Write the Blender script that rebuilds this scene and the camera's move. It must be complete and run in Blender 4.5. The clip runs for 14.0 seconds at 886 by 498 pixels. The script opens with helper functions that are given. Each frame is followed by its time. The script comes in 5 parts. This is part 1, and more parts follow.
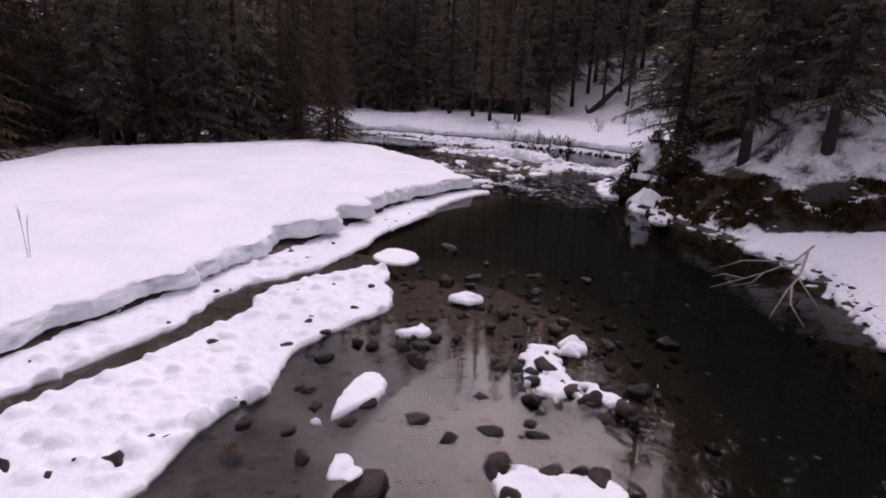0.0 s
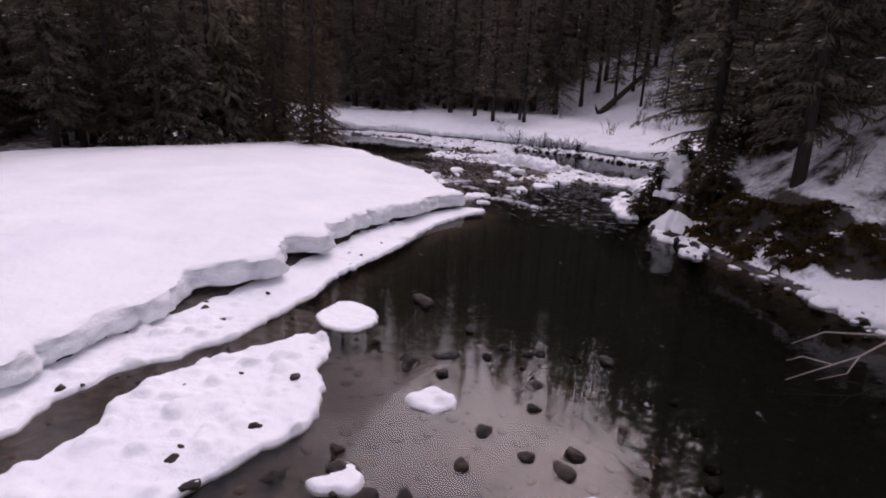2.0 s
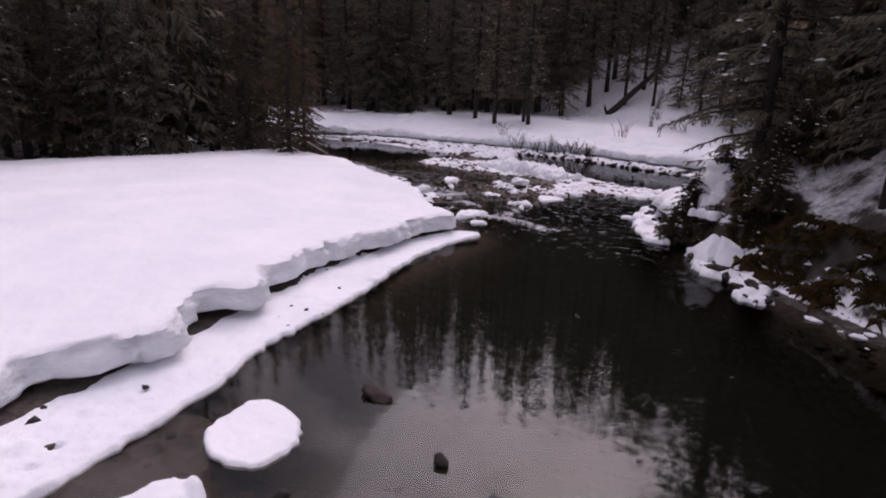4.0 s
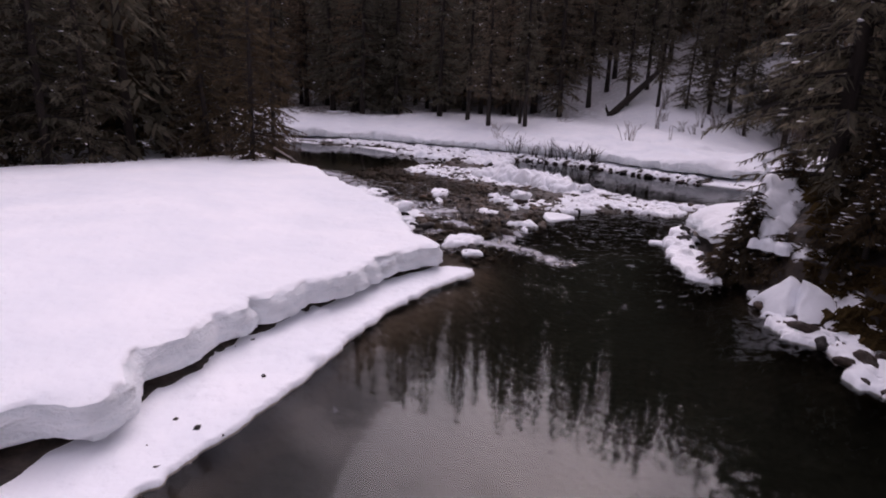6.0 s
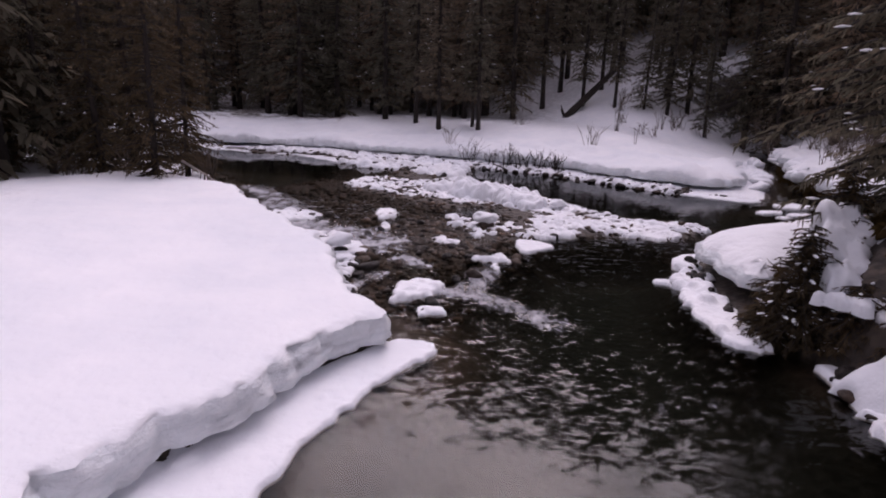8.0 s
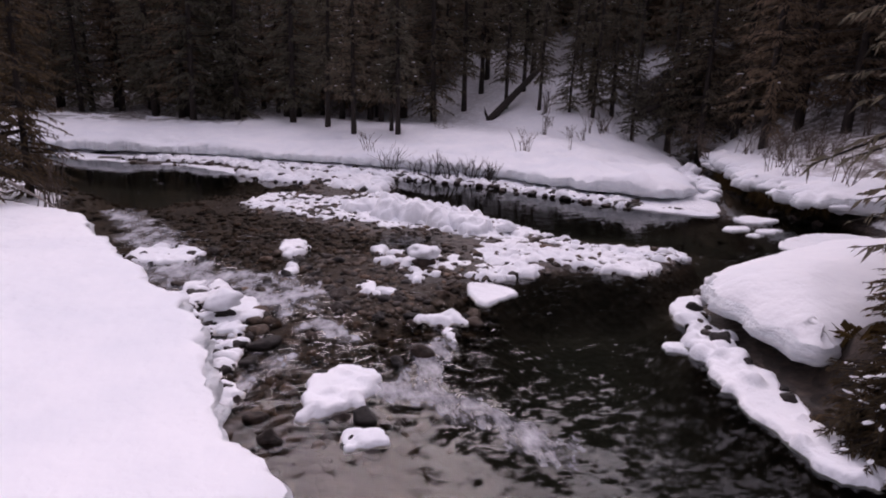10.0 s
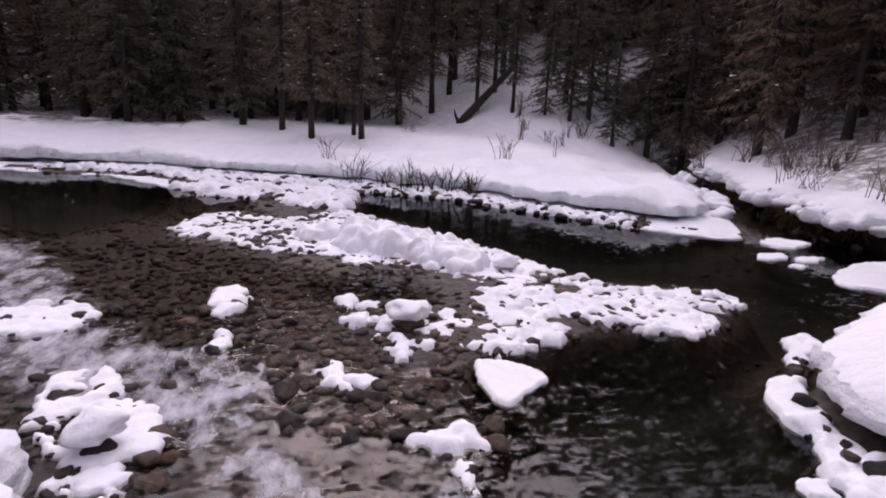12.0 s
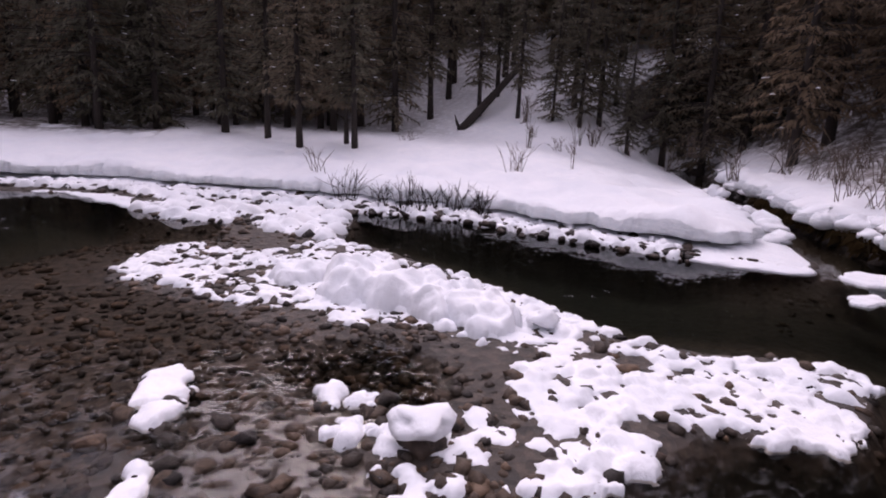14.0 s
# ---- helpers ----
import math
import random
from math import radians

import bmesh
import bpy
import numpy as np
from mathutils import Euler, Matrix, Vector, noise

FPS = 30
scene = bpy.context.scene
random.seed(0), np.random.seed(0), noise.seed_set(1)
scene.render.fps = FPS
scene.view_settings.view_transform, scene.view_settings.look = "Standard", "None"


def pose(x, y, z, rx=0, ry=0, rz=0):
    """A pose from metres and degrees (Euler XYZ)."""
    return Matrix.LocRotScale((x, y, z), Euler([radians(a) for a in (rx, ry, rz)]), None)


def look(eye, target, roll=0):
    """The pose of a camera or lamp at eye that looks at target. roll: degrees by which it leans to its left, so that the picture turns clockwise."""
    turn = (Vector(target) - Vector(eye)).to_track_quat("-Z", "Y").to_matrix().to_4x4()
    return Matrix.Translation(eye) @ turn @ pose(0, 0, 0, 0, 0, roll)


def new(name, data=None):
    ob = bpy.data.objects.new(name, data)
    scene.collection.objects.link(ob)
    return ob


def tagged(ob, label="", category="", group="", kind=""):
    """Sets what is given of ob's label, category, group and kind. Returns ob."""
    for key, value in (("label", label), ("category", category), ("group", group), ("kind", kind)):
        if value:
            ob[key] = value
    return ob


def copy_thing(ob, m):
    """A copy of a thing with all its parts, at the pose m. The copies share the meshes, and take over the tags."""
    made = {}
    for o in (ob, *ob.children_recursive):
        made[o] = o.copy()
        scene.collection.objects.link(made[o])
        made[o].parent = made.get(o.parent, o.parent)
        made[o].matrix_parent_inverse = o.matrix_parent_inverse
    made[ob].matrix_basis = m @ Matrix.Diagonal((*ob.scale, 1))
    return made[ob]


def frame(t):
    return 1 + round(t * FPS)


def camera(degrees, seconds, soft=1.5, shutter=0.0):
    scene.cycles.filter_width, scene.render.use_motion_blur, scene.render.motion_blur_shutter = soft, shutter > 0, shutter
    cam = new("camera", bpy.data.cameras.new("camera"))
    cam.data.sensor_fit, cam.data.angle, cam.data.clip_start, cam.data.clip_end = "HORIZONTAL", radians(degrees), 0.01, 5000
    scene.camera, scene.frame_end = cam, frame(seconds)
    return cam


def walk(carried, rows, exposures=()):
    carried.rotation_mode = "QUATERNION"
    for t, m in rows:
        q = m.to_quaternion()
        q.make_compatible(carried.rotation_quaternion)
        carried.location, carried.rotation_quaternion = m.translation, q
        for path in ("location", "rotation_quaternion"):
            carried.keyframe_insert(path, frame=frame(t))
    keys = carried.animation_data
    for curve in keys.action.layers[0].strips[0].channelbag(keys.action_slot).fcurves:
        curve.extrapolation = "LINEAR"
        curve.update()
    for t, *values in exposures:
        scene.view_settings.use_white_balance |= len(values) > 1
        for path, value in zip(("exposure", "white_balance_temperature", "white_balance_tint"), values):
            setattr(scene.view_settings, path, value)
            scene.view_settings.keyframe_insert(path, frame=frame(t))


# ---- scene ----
cam = camera(76.0, 14.0, soft=1.9)
PATH = [
    (0, (0.575, -0.123, 4.114), (0.536, 1.804, 3.581), 2.0),
    (0.5, (0.72, 0.813, 4.131), (0.667, 2.739, 3.595), 2.2),
    (1, (0.899, 1.832, 4.159), (0.835, 3.757, 3.621), 2.1),
    (1.5, (1.024, 2.866, 4.182), (0.965, 4.79, 3.64), 2.3),
    (2, (1.153, 3.871, 4.236), (1.095, 5.794, 3.692), 2.5),
    (2.5, (1.293, 4.833, 4.284), (1.226, 6.756, 3.739), 2.4),
    (3, (1.413, 5.847, 4.239), (1.341, 7.771, 3.695), 2.2),
    (5.5, (1.668, 10.841, 3.942), (1.587, 12.767, 3.412), 1.5),
    (6, (1.617, 11.887, 3.924), (1.564, 13.814, 3.393), 1.8),
    (6.5, (1.617, 12.8, 3.965), (1.644, 14.728, 3.436), 1.8),
    (7, (1.601, 13.825, 3.962), (1.676, 15.752, 3.435), 1.8),
    (7.5, (1.576, 14.833, 3.953), (1.649, 16.761, 3.427), 1.6),
    (8, (1.543, 15.891, 3.917), (1.664, 17.818, 3.394), 1.6),
    (10.5, (1.586, 20.935, 3.83), (2.019, 22.821, 3.323), 2.0),
    (11, (1.64, 21.904, 3.797), (2.077, 23.789, 3.292), 2.2),
    (11.5, (1.735, 22.845, 3.799), (2.245, 24.713, 3.3), 2.3),
    (12, (1.82, 23.747, 3.853), (2.362, 25.606, 3.352), 2.3),
    (12.5, (1.951, 24.653, 3.861), (2.497, 26.512, 3.364), 2.3),
    (13, (2.097, 25.539, 3.888), (2.647, 27.397, 3.392), 2.3),
    (13.5, (2.247, 26.438, 3.891), (2.802, 28.295, 3.399), 2.3),
    (14, (2.334, 27.103, 3.888), (2.894, 28.96, 3.402), 2.2),
]
walk(cam, [(t, look(eye, target, roll)) for t, eye, target, roll in PATH],
     [(0.0, 0.46, 6050, 28), (3.0, 0.45, 6050, 28), (8.0, 0.45, 6050, 28), (10.5, 0.57, 6050, 28), (12.0, 0.79, 6050, 28), (14.0, 0.88, 6050, 28)])

# ---- light ----
world = bpy.data.worlds.new("overcast_sky")
scene.world = world
world.use_nodes = True
wn, wl = world.node_tree.nodes, world.node_tree.links
wn.clear()
SUN_EL, SUN_ROT = 44.0, 12.0
sky = wn.new("ShaderNodeTexSky")
sky.sky_type = "NISHITA"
sky.sun_disc = False
sky.sun_elevation, sky.sun_rotation = radians(SUN_EL), radians(SUN_ROT)
sky.air_density, sky.dust_density, sky.ozone_density = 1.0, 4.0, 1.0
dim = wn.new("ShaderNodeMix")
dim.data_type, dim.blend_type = "RGBA", "MULTIPLY"
dim.inputs["Factor"].default_value = 1.0
dim.inputs["B"].default_value = (0.10, 0.10, 0.10, 1)
wl.new(sky.outputs["Color"], dim.inputs["A"])
wc = wn.new("ShaderNodeTexCoord")
cloud = wn.new("ShaderNodeTexNoise")
cloud.inputs["Scale"].default_value, cloud.inputs["Detail"].default_value = 5.6, 6.0
wl.new(wc.outputs["Generated"], cloud.inputs["Vector"])
cover = wn.new("ShaderNodeValToRGB")
cover.color_ramp.elements[0].position, cover.color_ramp.elements[0].color = 0.40, (0.36, 0.35, 0.39, 1)
cover.color_ramp.elements[1].position, cover.color_ramp.elements[1].color = 0.58, (1.42, 1.30, 1.30, 1)
wl.new(cloud.outputs["Fac"], cover.inputs["Fac"])
mixs = wn.new("ShaderNodeMix")
mixs.data_type = "RGBA"
mixs.inputs["Factor"].default_value = 0.80
wl.new(dim.outputs["Result"], mixs.inputs["A"])
wl.new(cover.outputs["Color"], mixs.inputs["B"])
# an overcast sky is brightest overhead and round the veiled sun
TO_SUN = (math.sin(radians(SUN_ROT)) * math.cos(radians(SUN_EL)), math.cos(radians(SUN_ROT)) * math.cos(radians(SUN_EL)), math.sin(radians(SUN_EL)))


def world_math(op, p, q):
    node = wn.new("ShaderNodeMath")
    node.operation = op
    for k, v in ((0, p), (1, q)):
        if isinstance(v, float):
            node.inputs[k].default_value = v
        else:
            wl.new(v, node.inputs[k])
    return node.outputs["Value"]


wsep = wn.new("ShaderNodeSeparateXYZ")
wl.new(wc.outputs["Generated"], wsep.inputs["Vector"])
wdot = wn.new("ShaderNodeVectorMath")
wdot.operation = "DOT_PRODUCT"
wdot.inputs[1].default_value = TO_SUN
wl.new(wc.outputs["Generated"], wdot.inputs[0])
glow = world_math("MULTIPLY", world_math("POWER", world_math("MAXIMUM", wdot.outputs["Value"], 0.0), 7.0), 2.7)
overhead = world_math("ADD", world_math("MULTIPLY", world_math("MAXIMUM", wsep.outputs["Z"], 0.0), 0.66), 0.48)
warm = wn.new("ShaderNodeVectorMath")
warm.operation = "SCALE"
warm.inputs[0].default_value = (1.05, 0.99, 0.94)
wl.new(glow, warm.inputs["Scale"])
plus = wn.new("ShaderNodeVectorMath")
plus.operation = "ADD"
plus.inputs[1].default_value = (1.0, 1.0, 1.0)
wl.new(warm.outputs["Vector"], plus.inputs[0])
level = wn.new("ShaderNodeVectorMath")
level.operation = "SCALE"
wl.new(plus.outputs["Vector"], level.inputs[0])
wl.new(overhead, level.inputs["Scale"])
lit = wn.new("ShaderNodeMix")
lit.data_type, lit.blend_type = "RGBA", "MULTIPLY"
lit.inputs["Factor"].default_value = 1.0
wl.new(mixs.outputs["Result"], lit.inputs["A"])
wl.new(level.outputs["Vector"], lit.inputs["B"])
bg = wn.new("ShaderNodeBackground")
bg.inputs["Strength"].default_value = 0.60
wl.new(lit.outputs["Result"], bg.inputs["Color"])
wout = wn.new("ShaderNodeOutputWorld")
wl.new(bg.outputs["Background"], wout.inputs["Surface"])

sun = new("sun", bpy.data.lights.new("sun", "SUN"))
sun.data.energy, sun.data.angle, sun.data.color = 0.45, radians(40), (1.0, 0.96, 0.92)
sun.matrix_world = look([60 * k for k in TO_SUN], (0, 0, 0))


# ---- materials ----
def material(name):
    m = bpy.data.materials.new(name)
    m.use_nodes = True
    n = m.node_tree.nodes
    n.clear()
    out = n.new("ShaderNodeOutputMaterial")
    return m, n, m.node_tree.links, out


def noise_node(n, l, vec, scale, detail=4.0, rough=0.55):
    t = n.new("ShaderNodeTexNoise")
    t.inputs["Scale"].default_value, t.inputs["Detail"].default_value, t.inputs["Roughness"].default_value = scale, detail, rough
    l.new(vec, t.inputs["Vector"])
    return t.outputs["Fac"]


def ramp_node(n, l, fac, stops):
    r = n.new("ShaderNodeValToRGB")
    e = r.color_ramp.elements
    e[0].position, e[0].color = stops[0][0], (*stops[0][1], 1)
    e[1].position, e[1].color = stops[-1][0], (*stops[-1][1], 1)
    for p, c in stops[1:-1]:
        k = e.new(p)
        k.color = (*c, 1)
    l.new(fac, r.inputs["Fac"])
    return r.outputs["Color"]


def mix_node(n, l, fac, a, b, blend="MIX"):
    m = n.new("ShaderNodeMix")
    m.data_type, m.blend_type = "RGBA", blend
    for sock, v in (("Factor", fac), ("A", a), ("B", b)):
        if isinstance(v, bpy.types.NodeSocket):
            l.new(v, m.inputs[sock])
        elif isinstance(v, tuple):
            m.inputs[sock].default_value = (*v, 1)
        else:
            m.inputs[sock].default_value = v
    return m.outputs["Result"]


def math_node(n, l, op, a, b=0.0, clamp=False):
    m = n.new("ShaderNodeMath")
    m.operation, m.use_clamp = op, clamp
    for k, v in ((0, a), (1, b)):
        if isinstance(v, bpy.types.NodeSocket):
            l.new(v, m.inputs[k])
        else:
            m.inputs[k].default_value = v
    return m.outputs["Value"]


def bump_node(n, l, height, strength, distance, normal=None):
    b = n.new("ShaderNodeBump")
    b.inputs["Strength"].default_value, b.inputs["Distance"].default_value = strength, distance
    l.new(height, b.inputs["Height"])
    if normal is not None:
        l.new(normal, b.inputs["Normal"])
    return b.outputs["Normal"]


def attribute(n, name):
    a = n.new("ShaderNodeAttribute")
    a.attribute_name = name
    return a.outputs["Fac"]


def surface(n, l, out, colour, rough, normal=None, **more):
    p = n.new("ShaderNodeBsdfPrincipled")
    for sock, v in (("Base Color", colour), ("Roughness", rough), ("Normal", normal), *more.items()):
        if v is None:
            continue
        if isinstance(v, bpy.types.NodeSocket):
            l.new(v, p.inputs[sock])
        elif isinstance(v, tuple):
            p.inputs[sock].default_value = (*v, 1)
        else:
            p.inputs[sock].default_value = v
    l.new(p.outputs["BSDF"], out.inputs["Surface"])
    return p


def position(n):
    return n.new("ShaderNodeNewGeometry").outputs["Position"]


def snow_material(name, dirt=0.0, grain=1.0):
    m, n, l, out = material(name)
    pos = position(n)
    big = noise_node(n, l, pos, 0.5, 4)
    fine = noise_node(n, l, pos, 9.0 * grain, 6, 0.65)
    col = ramp_node(n, l, big, [(0.3, (0.78, 0.80, 0.84)), (0.7, (0.88, 0.88, 0.90))])
    if dirt:
        spots = noise_node(n, l, pos, 3.2, 6, 0.7)
        mask = ramp_node(n, l, spots, [(0.60, (0, 0, 0)), (0.72, (dirt, dirt, dirt))])
        col = mix_node(n, l, mask, col, (0.20, 0.15, 0.11))
    nor = bump_node(n, l, fine, 0.25, 0.04)
    nor = bump_node(n, l, noise_node(n, l, pos, 2.6, 4), 0.45, 0.12, nor)
    nor = bump_node(n, l, big, 0.4, 0.3, nor)
    surface(n, l, out, col, 0.75, nor, **{"Subsurface Weight": 0.0, "Specular IOR Level": 0.2})
    return m


SNOW = snow_material("snow")


def shaded_cut_snow_material():
    """The broken, layered face of old snow, its shade put in as a greyer colour."""
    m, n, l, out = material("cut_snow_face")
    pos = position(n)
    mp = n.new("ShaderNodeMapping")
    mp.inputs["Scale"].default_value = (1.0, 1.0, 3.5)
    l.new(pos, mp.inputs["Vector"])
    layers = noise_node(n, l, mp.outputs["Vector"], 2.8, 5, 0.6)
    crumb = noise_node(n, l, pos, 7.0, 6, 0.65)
    # greyer and bluer than the snow top: shade of the upright face, painted in
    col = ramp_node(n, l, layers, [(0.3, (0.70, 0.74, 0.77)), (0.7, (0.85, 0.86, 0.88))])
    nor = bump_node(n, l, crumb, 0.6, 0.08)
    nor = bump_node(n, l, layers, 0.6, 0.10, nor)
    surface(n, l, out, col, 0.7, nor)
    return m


SNOW_CUT_SHADED = shaded_cut_snow_material()
SNOW_DIRTY = snow_material("snow_with_litter", 0.6)


def rock_material(name, low, high, wet):
    m, n, l, out = material(name)
    tex = n.new("ShaderNodeTexCoord").outputs["Object"]
    rnd = n.new("ShaderNodeObjectInfo").outputs["Random"]
    isl = n.new("ShaderNodeNewGeometry").outputs["Random Per Island"]
    a = noise_node(n, l, tex, 4.0, 6, 0.65)
    col = ramp_node(n, l, a, [(0.3, low), (0.7, high)])
    tone = math_node(n, l, "FRACT", math_node(n, l, "ADD", rnd, isl))
    tint = ramp_node(n, l, tone, [(0.0, (0.40, 0.38, 0.38)), (0.45, (0.85, 0.80, 0.76)), (0.7, (1.3, 1.05, 0.82)), (0.88, (1.5, 1.35, 1.2)), (1.0, (2.5, 2.1, 1.75))])
    col = mix_node(n, l, 1.0, col, tint, "MULTIPLY")
    fine = noise_node(n, l, tex, 22.0, 5, 0.6)
    surface(n, l, out, col, wet, bump_node(n, l, fine, 0.7, 0.03), **{"Specular IOR Level": 0.3})
    return m


PALE_ROCK = rock_material("brown_cobble", (0.016, 0.0125, 0.010), (0.085, 0.066, 0.050), 0.55)
ROCK = rock_material("river_stone", (0.008, 0.0068, 0.0066), (0.046, 0.037, 0.032), 0.55)


def ground_material():
    m, n, l, out = material("ground_cover")
    geo = n.new("ShaderNodeNewGeometry")
    pos = geo.outputs["Position"]
    snowy = attribute(n, "snow")
    mess = noise_node(n, l, pos, 1.3, 6, 0.7)
    fine = noise_node(n, l, pos, 7.0, 6, 0.7)
    bed = ramp_node(n, l, fine, [(0.25, (0.018, 0.0145, 0.0125)), (0.5, (0.048, 0.038, 0.031)), (0.75, (0.10, 0.080, 0.064))])
    v = n.new("ShaderNodeTexVoronoi")
    v.inputs["Scale"].default_value = 5.5
    l.new(pos, v.inputs["Vector"])
    peb = ramp_node(n, l, v.outputs["Color"], [(0.1, (0.45, 0.43, 0.40)), (0.9, (1.3, 1.2, 1.1))])
    bed = mix_node(n, l, 1.0, bed, peb, "MULTIPLY")
    bed = mix_node(n, l, math_node(n, l, "MULTIPLY", attribute(n, "silt"), 0.8), bed, (0.075, 0.060, 0.045))
    earth = ramp_node(n, l, mess, [(0.3, (0.012, 0.009, 0.007)), (0.55, (0.034, 0.023, 0.015)), (0.75, (0.07, 0.048, 0.025))])
    white = ramp_node(n, l, mess, [(0.3, (0.78, 0.80, 0.84)), (0.7, (0.88, 0.88, 0.90))])
    # brown needle litter, also darkening the snow in place of the trees' shade
    litter = attribute(n, "litter")
    spots = ramp_node(n, l, noise_node(n, l, pos, 2.1, 7, 0.72), [(0.36, (0, 0, 0)), (0.54, (1, 1, 1))])
    white = mix_node(n, l, math_node(n, l, "MULTIPLY", spots, litter), white, (0.10, 0.075, 0.055))
    sep = n.new("ShaderNodeSeparateXYZ")
    l.new(geo.outputs["Normal"], sep.inputs["Vector"])
    up = math_node(n, l, "ADD", sep.outputs["Z"], math_node(n, l, "MULTIPLY", math_node(n, l, "SUBTRACT", mess, 0.5), 0.5))
    steep = ramp_node(n, l, up, [(0.70, (1, 1, 1)), (0.80, (0, 0, 0))])
    land = mix_node(n, l, steep, white, earth)
    edge = math_node(n, l, "ADD", snowy, math_node(n, l, "MULTIPLY", math_node(n, l, "SUBTRACT", fine, 0.5), 0.6))
    onland = ramp_node(n, l, edge, [(0.45, (0, 0, 0)), (0.55, (1, 1, 1))])
    col = mix_node(n, l, onland, bed, land)
    nor = bump_node(n, l, v.outputs["Distance"], 0.5, 0.08)
    nor = bump_node(n, l, fine, 0.5, 0.06, nor)
    surface(n, l, out, col, 0.7, nor)
    return m


GROUND = ground_material()


def water_material():
    m, n, l, out = material("river_water")
    pos = position(n)
    mp = n.new("ShaderNodeMapping")
    mp.inputs["Scale"].default_value = (0.55, 1.0, 1.0)
    mp.inputs["Rotation"].default_value = (0, 0, radians(-18))
    l.new(pos, mp.inputs["Vector"])
    flow = mp.outputs["Vector"]
    calm = attribute(n, "ripple")

    def tilt(scale, detail, share):
        t = n.new("ShaderNodeTexNoise")
        t.inputs["Scale"].default_value, t.inputs["Detail"].default_value, t.inputs["Roughness"].default_value = scale, detail, 0.55
        l.new(flow, t.inputs["Vector"])
        off = n.new("ShaderNodeVectorMath")
        off.operation = "SUBTRACT"
        off.inputs[1].default_value = (0.5, 0.5, 0.5)
        l.new(t.outputs["Color"], off.inputs[0])
        by = n.new("ShaderNodeVectorMath")
        by.operation = "MULTIPLY"
        by.inputs[1].default_value = (0.7 * share, 1.3 * share, 0.0)
        l.new(off.outputs["Vector"], by.inputs[0])
        return by.outputs["Vector"]

    def vector_sum(a, b):
        add = n.new("ShaderNodeVectorMath")
        add.operation = "ADD"
        l.new(a, add.inputs[0])
        l.new(b, add.inputs[1])
        return add.outputs["Vector"]

    slope = n.new("ShaderNodeVectorMath")
    slope.operation = "SCALE"
    l.new(vector_sum(tilt(5.5, 3, 0.85), tilt(16.0, 3, 0.85)), slope.inputs[0])
    l.new(calm, slope.inputs["Scale"])
    unit = n.new("ShaderNodeVectorMath")
    unit.operation = "NORMALIZE"
    l.new(vector_sum(n.new("ShaderNodeNewGeometry").outputs["Normal"], slope.outputs["Vector"]), unit.inputs[0])
    nor = unit.outputs["Vector"]
    fres = n.new("ShaderNodeFresnel")
    fres.inputs["IOR"].default_value = 1.333
    l.new(nor, fres.inputs["Normal"])
    gloss = n.new("ShaderNodeBsdfGlossy")
    gloss.inputs["Roughness"].default_value = 0.02
    l.new(nor, gloss.inputs["Normal"])
    clear = n.new("ShaderNodeBsdfTransparent")
    depth = attribute(n, "depth")
    tint = ramp_node(n, l, depth, [(0.0, (0.95, 0.93, 0.90)), (0.2, (0.70, 0.65, 0.57)), (0.5, (0.36, 0.38, 0.34)), (1.0, (0.25, 0.30, 0.27))])
    l.new(tint, clear.inputs["Color"])
    mix = n.new("ShaderNodeMixShader")
    l.new(fres.outputs["Fac"], mix.inputs["Fac"])
    l.new(clear.outputs["BSDF"], mix.inputs[1])
    l.new(gloss.outputs["BSDF"], mix.inputs[2])
    foam = n.new("ShaderNodeBsdfDiffuse")
    foam.inputs["Color"].default_value = (0.62, 0.62, 0.66, 1)
    run = n.new("ShaderNodeMapping")
    run.inputs["Scale"].default_value = (1.0, 0.5, 1.0)
    run.inputs["Rotation"].default_value = (0, 0, radians(28))
    l.new(pos, run.inputs["Vector"])
    streak = noise_node(n, l, run.outputs["Vector"], 2.5, 6, 0.64)
    lump = math_node(n, l, "ADD", math_node(n, l, "MULTIPLY", attribute(n, "foam"), 0.29), streak)
    fac = ramp_node(n, l, lump, [(0.66, (0, 0, 0)), (0.78, (0.35, 0.35, 0.35)), (0.94, (0.75, 0.75, 0.75))])
    both = n.new("ShaderNodeMixShader")
    l.new(fac, both.inputs["Fac"])
    l.new(mix.outputs["Shader"], both.inputs[1])
    l.new(foam.outputs["BSDF"], both.inputs[2])
    l.new(both.outputs["Shader"], out.inputs["Surface"])
    return m


WATER = water_material()


def bark_material(name, low, high):
    m, n, l, out = material(name)
    tex = n.new("ShaderNodeTexCoord").outputs["Object"]
    mp = n.new("ShaderNodeMapping")
    mp.inputs["Scale"].default_value = (7.0, 7.0, 1.2)
    l.new(tex, mp.inputs["Vector"])
    a = noise_node(n, l, mp.outputs["Vector"], 2.0, 6, 0.7)
    surface(n, l, out, ramp_node(n, l, a, [(0.3, low), (0.7, high)]), 0.9, bump_node(n, l, a, 0.8, 0.05))
    return m


BARK = bark_material("conifer_bark", (0.012, 0.009, 0.0075), (0.040, 0.029, 0.023))
TWIG = bark_material("bare_twig", (0.06, 0.045, 0.035), (0.17, 0.13, 0.10))
PALE_WOOD = bark_material("bleached_wood", (0.20, 0.17, 0.15), (0.45, 0.40, 0.37))


